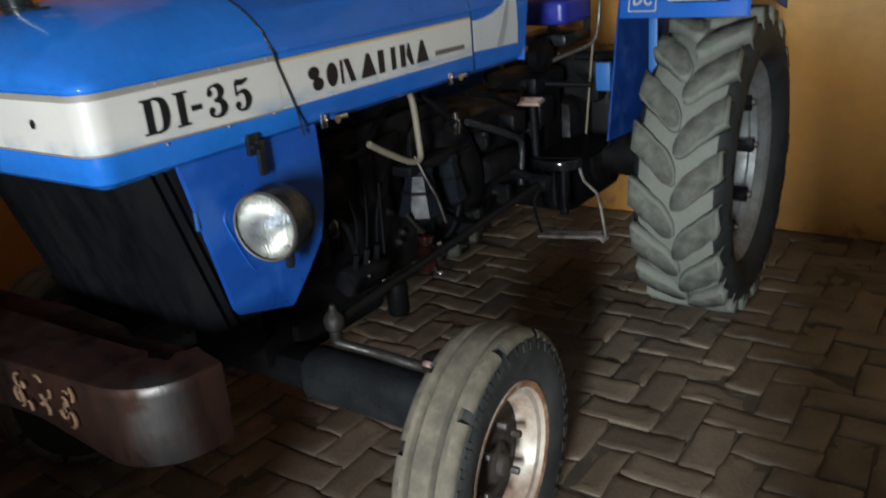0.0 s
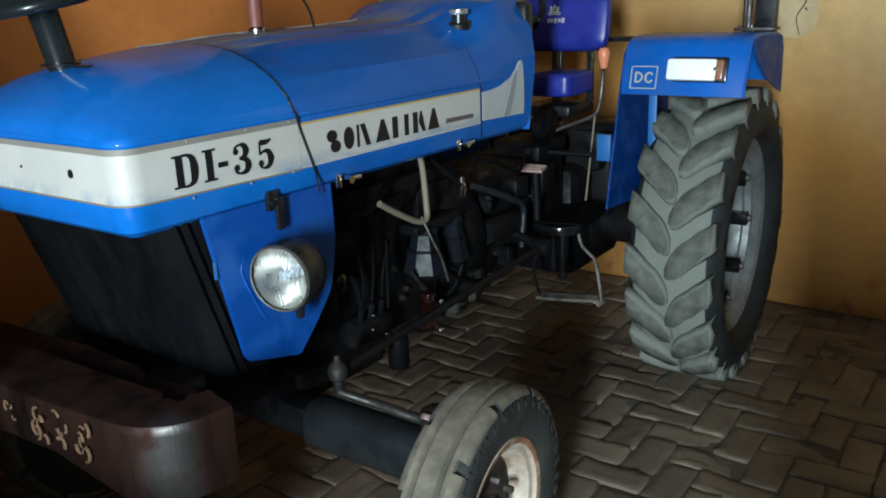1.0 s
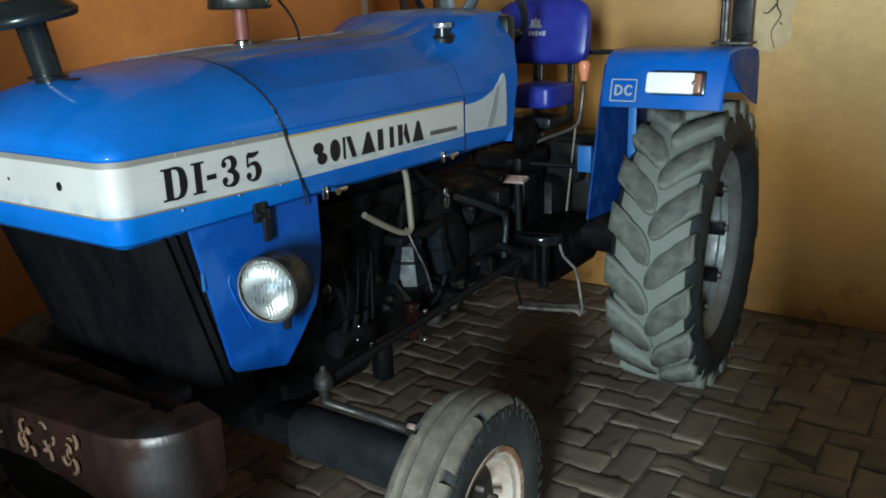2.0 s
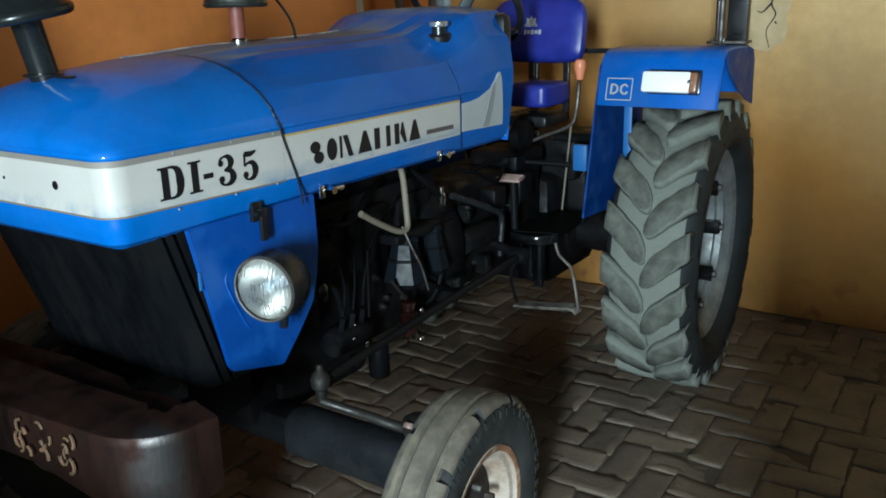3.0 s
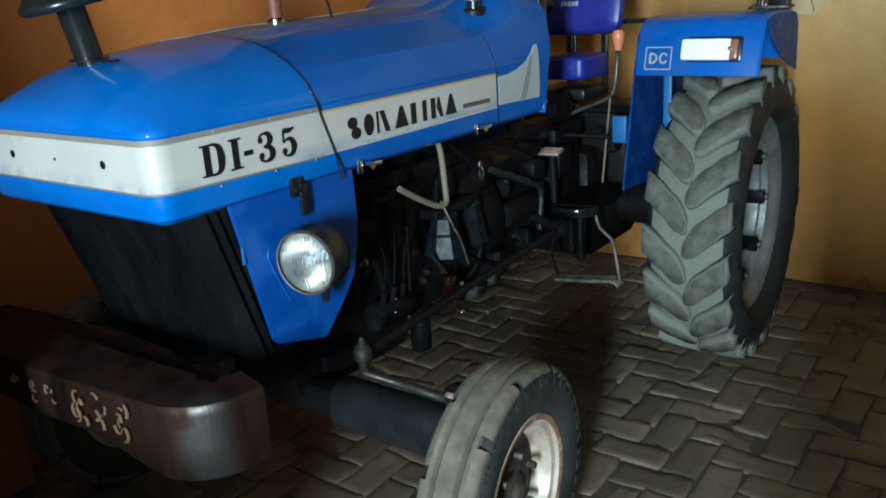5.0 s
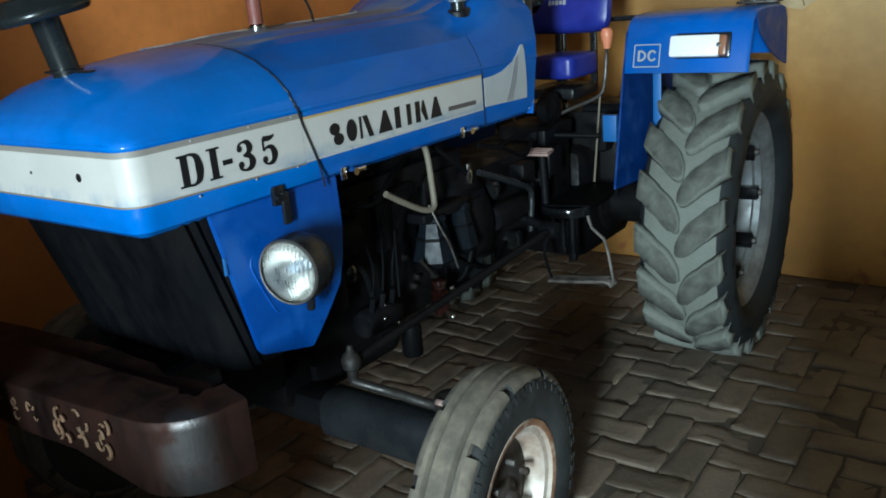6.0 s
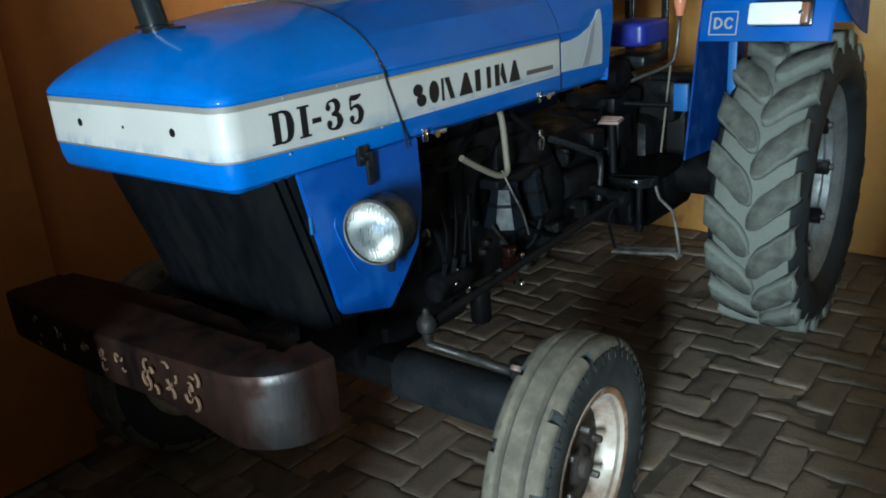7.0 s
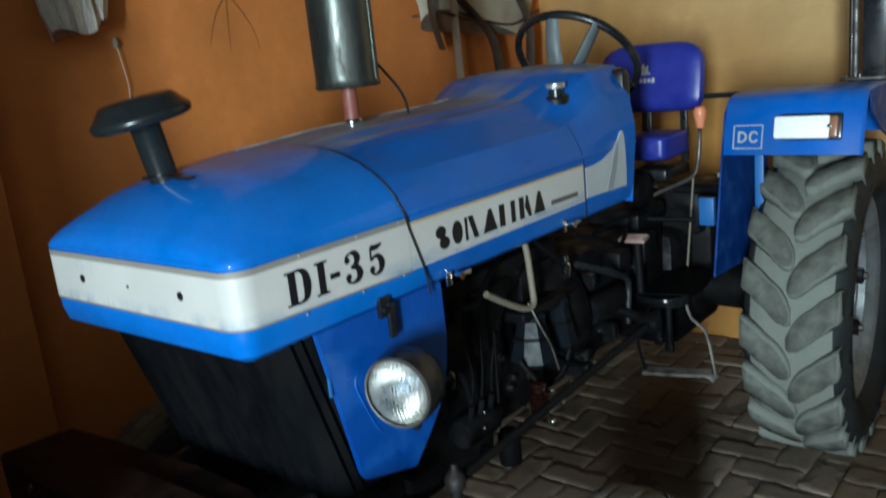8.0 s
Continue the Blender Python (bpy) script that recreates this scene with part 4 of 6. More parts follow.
def front_wheel(m, label):
    """Steered wheel: its local x axis points outwards."""
    rim = [(0.06, 0.020), (0.075, 0.022), (0.12, 0.012), (0.15, 0.0), (0.165, -0.002), (0.178, 0.012), (0.186, 0.040), (0.190, 0.055), (0.205, 0.060), (0.212, 0.072), (0.226, 0.074),
           (0.230, 0.070), (0.226, 0.066), (0.214, 0.064), (0.206, 0.05), (0.195, 0.0), (0.206, -0.05), (0.226, -0.068), (0.228, -0.072), (0.216, -0.074), (0.205, -0.062), (0.190, -0.055), (0.165, -0.012), (0.06, 0.006)]
    wheel = part("front_wheel", lathe(B(), rim, 48), RUSTRIM, tractor, label, m=m)
    tyre = [(0.222, 0.066), (0.235, 0.076), (0.27, 0.087), (0.305, 0.088), (0.328, 0.084), (0.342, 0.076), (0.347, 0.064), (0.349, 0.0), (0.347, -0.064), (0.342, -0.076), (0.328, -0.084),
            (0.305, -0.088), (0.27, -0.087), (0.235, -0.076), (0.222, -0.066)]
    part("rust_line", lathe(B(), [(0.209, 0.0715), (0.213, 0.0735), (0.222, 0.0752), (0.227, 0.0752)], 48), RUST, wheel, "rust stain along the rim flange")
    part("tyre", lathe(B(), tyre, 72), SIDEWALL, wheel, "ribbed front tyre with worn dusty tread")
    bm = B()
    for a, b in ((-0.029, 0.029),):
        lathe(bm, [(0.346, a - 0.003), (0.358, a), (0.366, a + 0.004), (0.3685, (a + b) / 2), (0.366, b - 0.004), (0.358, b), (0.346, b + 0.003)], 72)
    for s in (1, -1):
        lathe(bm, [(0.345, s * 0.036), (0.357, s * 0.038), (0.3645, s * 0.042), (0.3645, s * 0.055), (0.350, s * 0.0565)], 72)
    part("tread_rib", bm, FRUBBER, wheel)
    part("wheel_disc", lathe(B(), [(0.06, 0.0225), (0.08, 0.0245), (0.12, 0.0145), (0.15, 0.0025), (0.168, 0.002)], 40), DISC, wheel, "dirty brown wheel disc")
    n = 11
    for sgn in (1, -1):
        bm = B()
        rows = []
        for i in range(7):
            lean = 0.012 * (i / 6 - 0.5)
            an = (2 * math.pi / n - 0.095) * i / 6
            low = 0.0015 if i in (0, 6) else 0.0
            pr = [(0.342, 0.052, 0), (0.3645, 0.054, 0), (0.3630 - low * 0.5, 0.067, 0.1), (0.356 - low, 0.0755, 0.5), (0.345, 0.0805, 1.0), (0.336, 0.0790, 1.0)]
            rows.append([(sgn * h, r * math.cos(an + lean * w), r * math.sin(an + lean * w)) for r, h, w in pr])
        grid(bm, rows, True, True)
        bm.faces.ensure_lookup_table()
        # end faces coloured dark in place of the shade inside the notches
        for f in bm.faces[-2:]:
            f.material_index = 1
        first = part("shoulder_block", bm, [FRUBBER, SIDEWALL], wheel, "notched shoulder block of the tread")
        for k in range(1, n):
            ob = new("shoulder_block", first.data)
            ob.parent = wheel
            ob.matrix_basis = pose(0, 0, 0, 360 / n * (k + (0.5 if sgn < 0 else 0)))
    bm = B()
    for k in range(44):
        a = 2 * math.pi * k / 44
        ring_block(bm, 0.312, 0.340, 0.080, 0.0888 + 0.0006 * math.sin(k * 2.3), a, a + 0.075 + 0.02 * math.sin(k * 1.7), 2, 0.006)
    tagged(part("ridge_band", bm, SIDEWALL, wheel, "worn ridges below the tread"), kind="stuff")
    hub = [(0.0, 0.058), (0.022, 0.057), (0.029, 0.052), (0.032, 0.036), (0.050, 0.031), (0.064, 0.02), (0.066, -0.03), (0.05, -0.08), (0.0, -0.085)]
    part("hub", lathe(B(), hub, 24), DISC, wheel, "dark greasy wheel hub")
    for k in range(6):
        a = 2 * math.pi * k / 6 + 0.3
        bm = lathe(B(), [(0.0, 0.030), (0.010, 0.030), (0.011, 0.026), (0.011, 0.004)], 6, pose(0.018, 0.105 * math.cos(a), 0.105 * math.sin(a)))
        part("wheel_nut", bm, STEEL, wheel)
    return wheel


STEER = 5.0
front_wheel(Matrix.Translation((0.748, 0.005, 0.369)) @ pose(0, 0, 0, 0, 0, STEER), "front wheel with rusty cream rim and worn dusty tyre")
front_wheel(Matrix.Translation((-0.86, -0.15, 0.369)) @ pose(0, 0, 0, 0, 0, STEER + 180), "far front wheel with rusty rim in shade")


def rear_wheel(m, label):
    random.seed(17)
    rim = [(0.10, -0.05), (0.16, -0.05), (0.22, -0.058), (0.275, -0.055), (0.305, -0.035), (0.318, 0.0), (0.328, 0.045), (0.346, 0.052), (0.351, 0.080), (0.371, 0.092), (0.379, 0.110), (0.396, 0.122),
           (0.411, 0.130), (0.417, 0.126), (0.413, 0.120), (0.390, 0.112), (0.37, 0.085), (0.36, 0.0), (0.37, -0.10), (0.395, -0.138), (0.414, -0.146), (0.410, -0.155), (0.38, -0.145), (0.345, -0.1), (0.32, -0.07), (0.10, -0.07)]
    rim = [(r * 1.065 if r > 0.31 else r, h) for r, h in rim]
    bm = lathe(B(), rim, 64)
    for f in bm.faces:
        c = f.calc_center_median()
        f.material_index = 1 if math.hypot(c.y, c.z) < 0.31 else 0
    wheel = part("rear_wheel", bm, [SILVER, RIMDARK], tractor, label, m=m)
    tyre = [(0.432, 0.122), (0.445, 0.150), (0.464, 0.176), (0.50, 0.192), (0.545, 0.187), (0.58, 0.172), (0.605, 0.145), (0.616, 0.09), (0.620, 0.0), (0.616, -0.09), (0.605, -0.145), (0.58, -0.172), (0.545, -0.187),
            (0.50, -0.192), (0.464, -0.176), (0.445, -0.150), (0.432, -0.122)]
    bm = lathe(B(), tyre, 96)
    for f in bm.faces:
        f.material_index = 1 if abs(f.calc_center_median().x) > 0.13 else 0
    part("tyre", bm, [RUBBER, REARWALL], wheel, "rear tractor tyre with dusty chevron lugs")
    n, meshes = 19, []
    for sgn in (1, -1):
        b = B()
        rows = []
        for t in (0.0, 0.06, 0.13, 0.25, 0.4, 0.55, 0.7, 0.8, 0.87, 0.93, 0.97, 1.0):
            h = 0.194 * (1 - t) - 0.006 * t
            a = -0.27 * (t ** 1.1)
            top = 0.657 - 0.004 * abs(2 * t - 1) if t > 0.12 else 0.640 - 0.10 * (0.12 - t) / 0.12
            low = 0.600 if t > 0.12 else 0.530
            end = math.sqrt(max(0.06, 1 - (max(0, t - 0.76) / 0.24) ** 2))
            wt, wl = (0.053 + 0.006 * t + 0.004 * math.sin(19 * t)) * end, (0.071 + 0.008 * t) * (0.3 + 0.7 * end)
            row = []
            for r, da in ((low, -wl), (top, -wt), (top, wt), (low, wl)):
                an = math.pi + a + da / 0.65 * (0.85 if t < 0.1 else 1)
                hh = h if r == low or t > 0.12 else h - 0.012
                row.append((sgn * hh, r * math.cos(an), -r * math.sin(an)))
            rows.append(row)
        grid(b, rows, True, True)
        bmesh.ops.recalc_face_normals(b, faces=b.faces)
        bmesh.ops.bevel(b, geom=[e for e in b.edges if len(e.link_faces) == 2 and e.calc_face_angle(0) > 0.6], offset=0.008, segments=2, affect="EDGES", clamp_overlap=True)
        for f in b.faces:
            f.smooth = True
            c = f.calc_center_median()
            out = abs(f.normal.y * c.y + f.normal.z * c.z) / math.hypot(c.y, c.z)
            # outer lug ends take black rubber to paint in their unlit side
            f.material_index = 1 if abs(c.x) > 0.174 else (2 if out < 0.72 else 0)
        me = bpy.data.meshes.new("lug")
        b.to_mesh(me)
        b.free()
        for mat in (LUGMAT, REARWALL, RUBBER):
            me.materials.append(mat)
        meshes.append(me)
    for k in range(n):
        for j, me in enumerate(meshes):
            ob = new("lug", me)
            ob.parent = wheel
            ob.matrix_basis = pose(random.uniform(-0.003, 0.003), 0, 0, 360 / n * (k + 0.5 * j) + 4 + random.uniform(-0.8, 0.8))
    part("wheel_disc", lathe(B(), [(0.10, -0.046), (0.16, -0.046), (0.22, -0.054), (0.272, -0.051), (0.302, -0.031)], 48), DISC, wheel, "dirty wheel disc")
    part("hub", lathe(B(), [(0.0, 0.05), (0.06, 0.048), (0.075, 0.03), (0.08, -0.01), (0.12, -0.012), (0.13, -0.02), (0.13, -0.08), (0.0, -0.2)], 28), CAST, wheel, "black axle hub")
    for k in range(8):
        a = 2 * math.pi * k / 8
        bm = box(B(), (0.04, 0.300 * math.cos(a), 0.300 * math.sin(a)), (0.09, 0.05, 0.06), 0.006, pose(0, 0, 0, math.degrees(a)))
        part("rim_lug", bm, CAST, wheel)
        bm = lathe(B(), [(0.0, 0.022), (0.013, 0.022), (0.015, 0.018), (0.015, 0.0)], 6, pose(0.080, 0.304 * math.cos(a), 0.304 * math.sin(a)))
        part("rim_bolt", bm, CHROME if k in (3, 4) else STEEL, wheel)
    return wheel


rear_wheel(Matrix.Translation((0.705, 2.03, 0.655)) @ pose(0, 0, 0, 0, 0, 2.2), "large rear wheel with silver rim and dusty chevron tyre")
rear_wheel(Matrix.Translation((-0.86, 2.03, 0.655)) @ pose(0, 0, 0, 0, 0, 180), "far rear wheel in shade")


# ---- fenders ----
FP = [(1.625, 1.313), (1.640, 1.38), (1.660, 1.45), (1.680, 1.50), (1.705, 1.525), (1.74, 1.538), (1.85, 1.542), (2.0, 1.54), (2.09, 1.535), (2.14, 1.52), (2.165, 1.49), (2.175, 1.44), (2.18, 1.33)]


def fender(x0, x1, mirror, label):
    bm = B()
    n = len(FP)
    norm = []
    for i in range(n):
        a, b = Vector(FP[max(i - 1, 0)]), Vector(FP[min(i + 1, n - 1)])
        d = (b - a).normalized()
        norm.append(Vector((-d.y, d.x)))
    xs = [x0, x0 + 0.012, x1 - 0.012, x1]
    top = [[(x, FP[i][0] + norm[i].x * (0.0 if 0 < j < 3 else -0.008), FP[i][1] + norm[i].y * (0.0 if 0 < j < 3 else -0.008)) for j, x in enumerate(xs)] for i in range(n)]
    low = [[(x, FP[i][0] - norm[i].x * 0.014, FP[i][1] - norm[i].y * 0.014) for x in reversed(xs)] for i in range(n)]
    grid(bm, [a + b for a, b in zip(top, low)], True, True)
    fen = part("fender", bm, BLUE, tractor, label)
    xi = x0 if not mirror else x1
    xo = x1 if not mirror else x0
    bm = plate(B(), [(1.625, 1.31), (1.67, 1.47), (1.72, 1.51), (2.08, 1.52), (2.15, 1.48), (2.165, 1.25), (2.17, 1.1), (2.1, 0.86), (1.95, 0.82), (1.52, 0.845)], (xi - 0.004, xi + 0.004))
    part("inner_plate", bm, NAVY, fen, "scratched dark blue inner fender plate", False)
    bm = plate(B(), [(1.72, 1.520), (1.84, 1.533), (2.08, 1.528), (2.135, 1.515), (2.165, 1.47), (2.176, 1.28), (2.06, 1.31), (1.90, 1.37), (1.76, 1.45)], (xo - 0.003, xo + 0.003))
    # darker paint than the fender stands in for the skirt's shaded side
    part("outer_skirt", bm, NAVY, fen, "", False)
    return fen


fen = fender(0.415, 0.918, False, "blue rear fender with a clear flasher lamp")
fender(-1.06, -0.555, True, "far blue rear fender")
for y, z in ((1.761, 1.068), (1.764, 1.027)):
    part("fender_bolt", lathe(B(), [(0.0, 0.012), (0.009, 0.012), (0.011, 0.008), (0.011, 0.0), (0.016, -0.001)], 6, pose(0.411, y, z) @ pose(0, 0, 0, 0, 0, 180)), PEDAL, fen, "pale worn bolt head", False)
part("bare_patch", plate(B(), [(1.615, 0.846), (1.643, 0.848), (1.640, 0.868), (1.632, 0.884), (1.624, 0.872), (1.618, 0.862)], (0.4105, 0.412)), STEPMAT, fen, "patch of peeled paint", False)
bm = box(B(), (0.545, 1.668, 1.12), (0.034, 0.012, 0.40), 0.003)
part("fender_stay", bm, LIGHTBLUE, fen, "light blue flat stay")
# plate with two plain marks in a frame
FR = Matrix.Translation((0.458, 1.6325, 1.338)) @ pose(0, 0, 0, 90 - 14.5, 0, 0)
FR = Matrix.Translation((0.0, -0.004, 0.0)) @ FR
bm = B()
for c, s in (((0.054, 0.0, 0), (0.108, 0.004, 0.002)), ((0.054, 0.088, 0), (0.108, 0.004, 0.002)), ((0.0, 0.044, 0), (0.004, 0.088, 0.002)), ((0.108, 0.044, 0), (0.004, 0.088, 0.002))):
    box(bm, (0, 0, 0), s, 0, FR @ Matrix.Translation(c))
part("badge_frame", bm, GREYDEC, fen, "pale frame of a badge", False)
for dx, closed in ((0.016, True), (0.060, False)):
    ring = [(0.002, 0.004), (0.016, 0.004), (0.028, 0.012), (0.031, 0.022), (0.028, 0.032), (0.016, 0.040), (0.002, 0.040)] if closed else \
        [(0.030, 0.012), (0.022, 0.004), (0.010, 0.005), (0.003, 0.014), (0.002, 0.022), (0.003, 0.030), (0.010, 0.039), (0.022, 0.040), (0.030, 0.032)]
    bm = tube(B(), [FR @ Vector((dx + u, 0.022 + v, 0.001)) for u, v in ring], 0.0046, 6, True)
    if closed:
        tube(bm, [FR @ Vector((dx + 0.004, 0.022 + v, 0.001)) for v in (0.003, 0.041)], 0.0046, 6, False)
    part("badge_mark", bm, GREYDEC, fen, "", False)
FL = Matrix.Translation((0.735, 1.634, 1.412)) @ pose(0, 0, 0, -14.5, 0, 0)
bm = box(B(), (0, 0, 0), (0.218, 0.016, 0.098), 0.008, FL @ pose(0.006, 0.004, 0.004))
flasher = part("flasher", bm, BLACK, fen, "rectangular flasher lamp")
bm = box(B(), (0, 0, 0), (0.196, 0.030, 0.084), 0.010, FL @ pose(-0.020, -0.014, 0))
part("flasher_lens", bm, FLASHLENS, flasher, "flasher lens, coloured white for its daylight glare")
bm = box(B(), (0, 0, 0), (0.030, 0.030, 0.078), 0.007, FL @ pose(0.090, -0.013, 0))
part("flasher_end", bm, AMBER, flasher, "brown flasher end")
part("flasher_screw", lathe(B(), [(0.0, 0.034), (0.009, 0.032), (0.010, 0.02)], 12, FL @ pose(0.078, 0, 0.0) @ pose(0, 0, 0, 0, 0, -90)), CHROME, flasher)

# canopy post behind the fender
bm = B()
box(bm, (0.842, 2.16, 1.95), (0.085, 0.05, 0.86), 0.004)
part("canopy_post", bm, BLACK, tractor, "dark canopy post on the fender")
bm = rod(B(), (0.775, 2.14, 1.53), (0.775, 2.14, 2.38), 0.013)
part("canopy_tube", bm, STEEL, tractor)
bm = rod(B(), (0.757, 2.15, 1.52), (0.757, 2.15, 2.38), 0.010)
part("canopy_tube", bm, BLACK, tractor)
bm = box(B(), (0.815, 2.13, 1.546), (0.17, 0.10, 0.012), 0.003)
for x in (0.75, 0.80):
    rod(bm, (x, 2.10, 1.55), (x, 2.10, 1.562), 0.008)
part("post_foot", bm, STEEL, tractor)


# ---- air intake, silencer ----
LEANING = Matrix.Translation((-0.15, -0.455, 1.585)) @ pose(0, 0, 0, 10, -3, 0)
bm = lathe(B(), [(0.0, -0.10), (0.034, -0.10), (0.0345, 0.0), (0.036, 0.15), (0.042, 0.16), (0.0, 0.17)], 28, LEANING @ pose(0, 0, 0, 0, -90, 0))
intake = part("air_intake", bm, CAPMAT, tractor, "black air intake stack with a mushroom cap")
cap = [(0.046, 0.0), (0.09, -0.012), (0.108, -0.016), (0.115, -0.012), (0.118, -0.004), (0.118, 0.003), (0.114, 0.009), (0.110, 0.011), (0.088, 0.038), (0.082, 0.042), (0.0, 0.046)]
part("intake_cap", lathe(B(), cap, 36, LEANING @ pose(0, 0, 0.155) @ pose(0, 0, 0, 0, -90, 0)), CAPMAT, intake, "black mushroom-shaped intake cap")
bm = lathe(B(), [(0.034, 0.0), (0.050, 0.001), (0.051, 0.006), (0.035, 0.008)], 28, Matrix.Translation((-0.15, -0.455, roof_z(-0.15, -0.455) + 0.003)) @ pose(0, 0, 0, 0, -90, 0))
box(bm, (-0.06, -0.46, roof_z(-0.06, -0.46) + 0.004), (0.06, 0.02, 0.006), 0.001)
part("intake_collar", bm, BLACK, intake)

MX, MY = -0.085, 0.13
bm = lathe(B(), [(0.022, 1.55), (0.022, 1.668), (0.0215, 1.668), (0.0215, 1.76)], 24, Matrix.Translation((MX, MY, 0)) @ pose(0, 0, 0, 0, -90, 0))
exh = part("exhaust_pipe", bm, PIPE_RED, tractor, "primer red exhaust pipe")
part("pipe_clamp", lathe(B(), [(0.0215, 1.60), (0.027, 1.605), (0.028, 1.65), (0.0225, 1.655)], 24, Matrix.Translation((MX, MY, 0)) @ pose(0, 0, 0, 0, -90, 0)), CHROME, exh)
bm = lathe(B(), [(0.0, 1.742), (0.086, 1.742), (0.092, 1.746), (0.094, 1.752), (0.091, 1.756), (0.090, 1.77), (0.090, 2.24), (0.087, 2.26), (0.03, 2.29), (0.028, 2.45), (0.024, 2.45)], 40, Matrix.Translation((MX, MY, 0)) @ pose(0, 0, 0, 0, -90, 0))
part("silencer", bm, EXHAUST, exh, "black silencer drum with a rolled seam")
bm = tube(B(), [(MX + 0.086, MY + 0.028, 1.76), (MX + 0.086, MY + 0.028, 1.9), (MX + 0.086, MY + 0.028, 2.2)], 0.006, 8)
part("silencer_seam", bm, EXHAUST, exh)
bm = tube(B(), [(-0.06, 0.347, roof_z(-0.06, 0.347)), (-0.064, 0.338, 1.69), (-0.07, 0.312, 1.735), (-0.085, 0.258, 1.80)], 0.0042, 8, True)
part("silencer_stay", bm, BLACK, exh, "thin black stay wire")

# ---- steering wheel, seat, levers ----
SW = Matrix.Translation((0.0, 1.27, 1.735)) @ pose(0, 0, 0, -46, 0, 0)
bm = B()
rows = []
for i in range(49):
    a = 2 * math.pi * i / 48
    rows.append([SW @ Vector(((0.235 + 0.014 * math.cos(b)) * math.cos(a), (0.235 + 0.014 * math.cos(b)) * math.sin(a), 0.017 * math.sin(b))) for b in (2 * math.pi * k / 12 for k in range(12))])
grid(bm, rows, True)
bmesh.ops.remove_doubles(bm, verts=bm.verts, dist=1e-5)
steer = part("steering_wheel", bm, BLACK, tractor, "black steering wheel with grey spokes")
for a in (-90, -47, 40, 130):
    c, s = math.cos(radians(a)), math.sin(radians(a))
    bm = tube(B(), [SW @ Vector((0.05 * c, 0.05 * s, -0.145)), SW @ Vector((0.15 * c, 0.15 * s, -0.085)), SW @ Vector((0.23 * c, 0.23 * s, 0))], [0.036, 0.026], 8, True, 0.5)
    part("spoke", bm, WHEELGREY, steer)
part("wheel_boss", lathe(B(), [(0.0, -0.125), (0.045, -0.127), (0.056, -0.14), (0.056, -0.17), (0.030, -0.19), (0.022, -0.34)], 24, SW @ pose(0, 0, 0, 0, -90, 0)), BLACK, steer)
bm = box(B(), (-0.06, 1.125, 1.52), (0.68, 0.07, 0.36), 0.03)
part("dash_cowl", bm, BLACK, tractor, "black dashboard cowl")


def cushion(c, s, r, m=None, n=12):
    """A padded block with rounded edges and a swollen face."""
    bm = B()
    rows = []
    for i in range(n + 1):
        ph = -math.pi / 2 + math.pi * i / n
        row = []
        for k in range(4 * n):
            th = 2 * math.pi * k / (4 * n)
            e = 0.28
            f = lambda v: math.copysign(abs(v) ** e, v)
            row.append(Matrix.Translation(c) @ (m or Matrix()) @ Vector((s[0] / 2 * f(math.cos(ph)) * f(math.cos(th)), s[1] / 2 * f(math.sin(ph)) if r else 0, s[2] / 2 * f(math.cos(ph)) * f(math.sin(th)))))
        rows.append(row)
    grid(bm, rows, True)
    bmesh.ops.remove_doubles(bm, verts=bm.verts, dist=1e-4)
    return bm


def backrest():
    """A padded backrest: rounded outline, swollen front, thinner rim."""
    bm = B()
    out = []
    for k in range(48):
        a = 2 * math.pi * k / 48
        c, s = math.cos(a), math.sin(a)
        e = 0.52 if s > 0 else 0.30
        x = 0.240 * math.copysign(abs(c) ** e, c) * (1.0 - 0.06 * max(s, 0))
        z = 0.150 * math.copysign(abs(s) ** e, s)
        out.append((x, z))
    rows = []
    for f, y in ((0.0, -0.052), (0.35, -0.051), (0.7, -0.046), (0.88, -0.036), (0.97, -0.018), (1.0, 0.004), (0.99, 0.025), (0.94, 0.038), (0.0, 0.042)):
        rows.append([(x * f, y - 0.03 * (x * f / 0.2) ** 2, z * f) for x, z in out])
    grid(bm, rows, True)
    bmesh.ops.remove_doubles(bm, verts=bm.verts, dist=1e-5)
    return bm


bm = B()
box(bm, (0.04, 1.80, 1.22), (0.24, 0.26, 0.05), 0.012)
seat = part("seat", bm, BLACK, tractor, "dark blue vinyl tractor seat with backrest")
m_back = Matrix.Translation((0.010, 1.92, 1.612)) @ pose(0, 0, 0, -10, 0, 0)
part("backrest", backrest(), SEAT_BLUE, seat, "dark blue vinyl backrest", m=m_back)
bm = cushion((0.065, 1.78, 1.335), (0.215, 0.28, 0.105), True, None)
part("cushion", bm, SEAT_BLUE, seat, "dark blue vinyl seat cushion")
bm = B()
for x in (-0.05, 0.13):
    box(bm, (x, 1.945, 1.40), (0.03, 0.02, 0.32), 0.003)
part("backrest_bracket", bm, BLACK, seat)
# plain shapes of the seat's emblem
bm = B()
for a, L in ((0, 0.034), (32, 0.032), (-32, 0.032)):
    c = m_back @ pose(-0.028, -0.0545, 0.010, 0, a, 0) @ Matrix.Scale(1.35, 4)
    plate_pts = [(0.0, 0.0), (0.011, 0.015), (0.0, L), (-0.011, 0.015)]
    vs = [bm.verts.new(c @ Vector((u, 0, v))) for u, v in plate_pts]
    bm.faces.new(vs)
for dz in (0.006, -0.001):
    box(bm, (0, 0, 0), (0.066, 0.001, 0.004), 0, m_back @ pose(-0.028, -0.0545, 0.010 + dz))
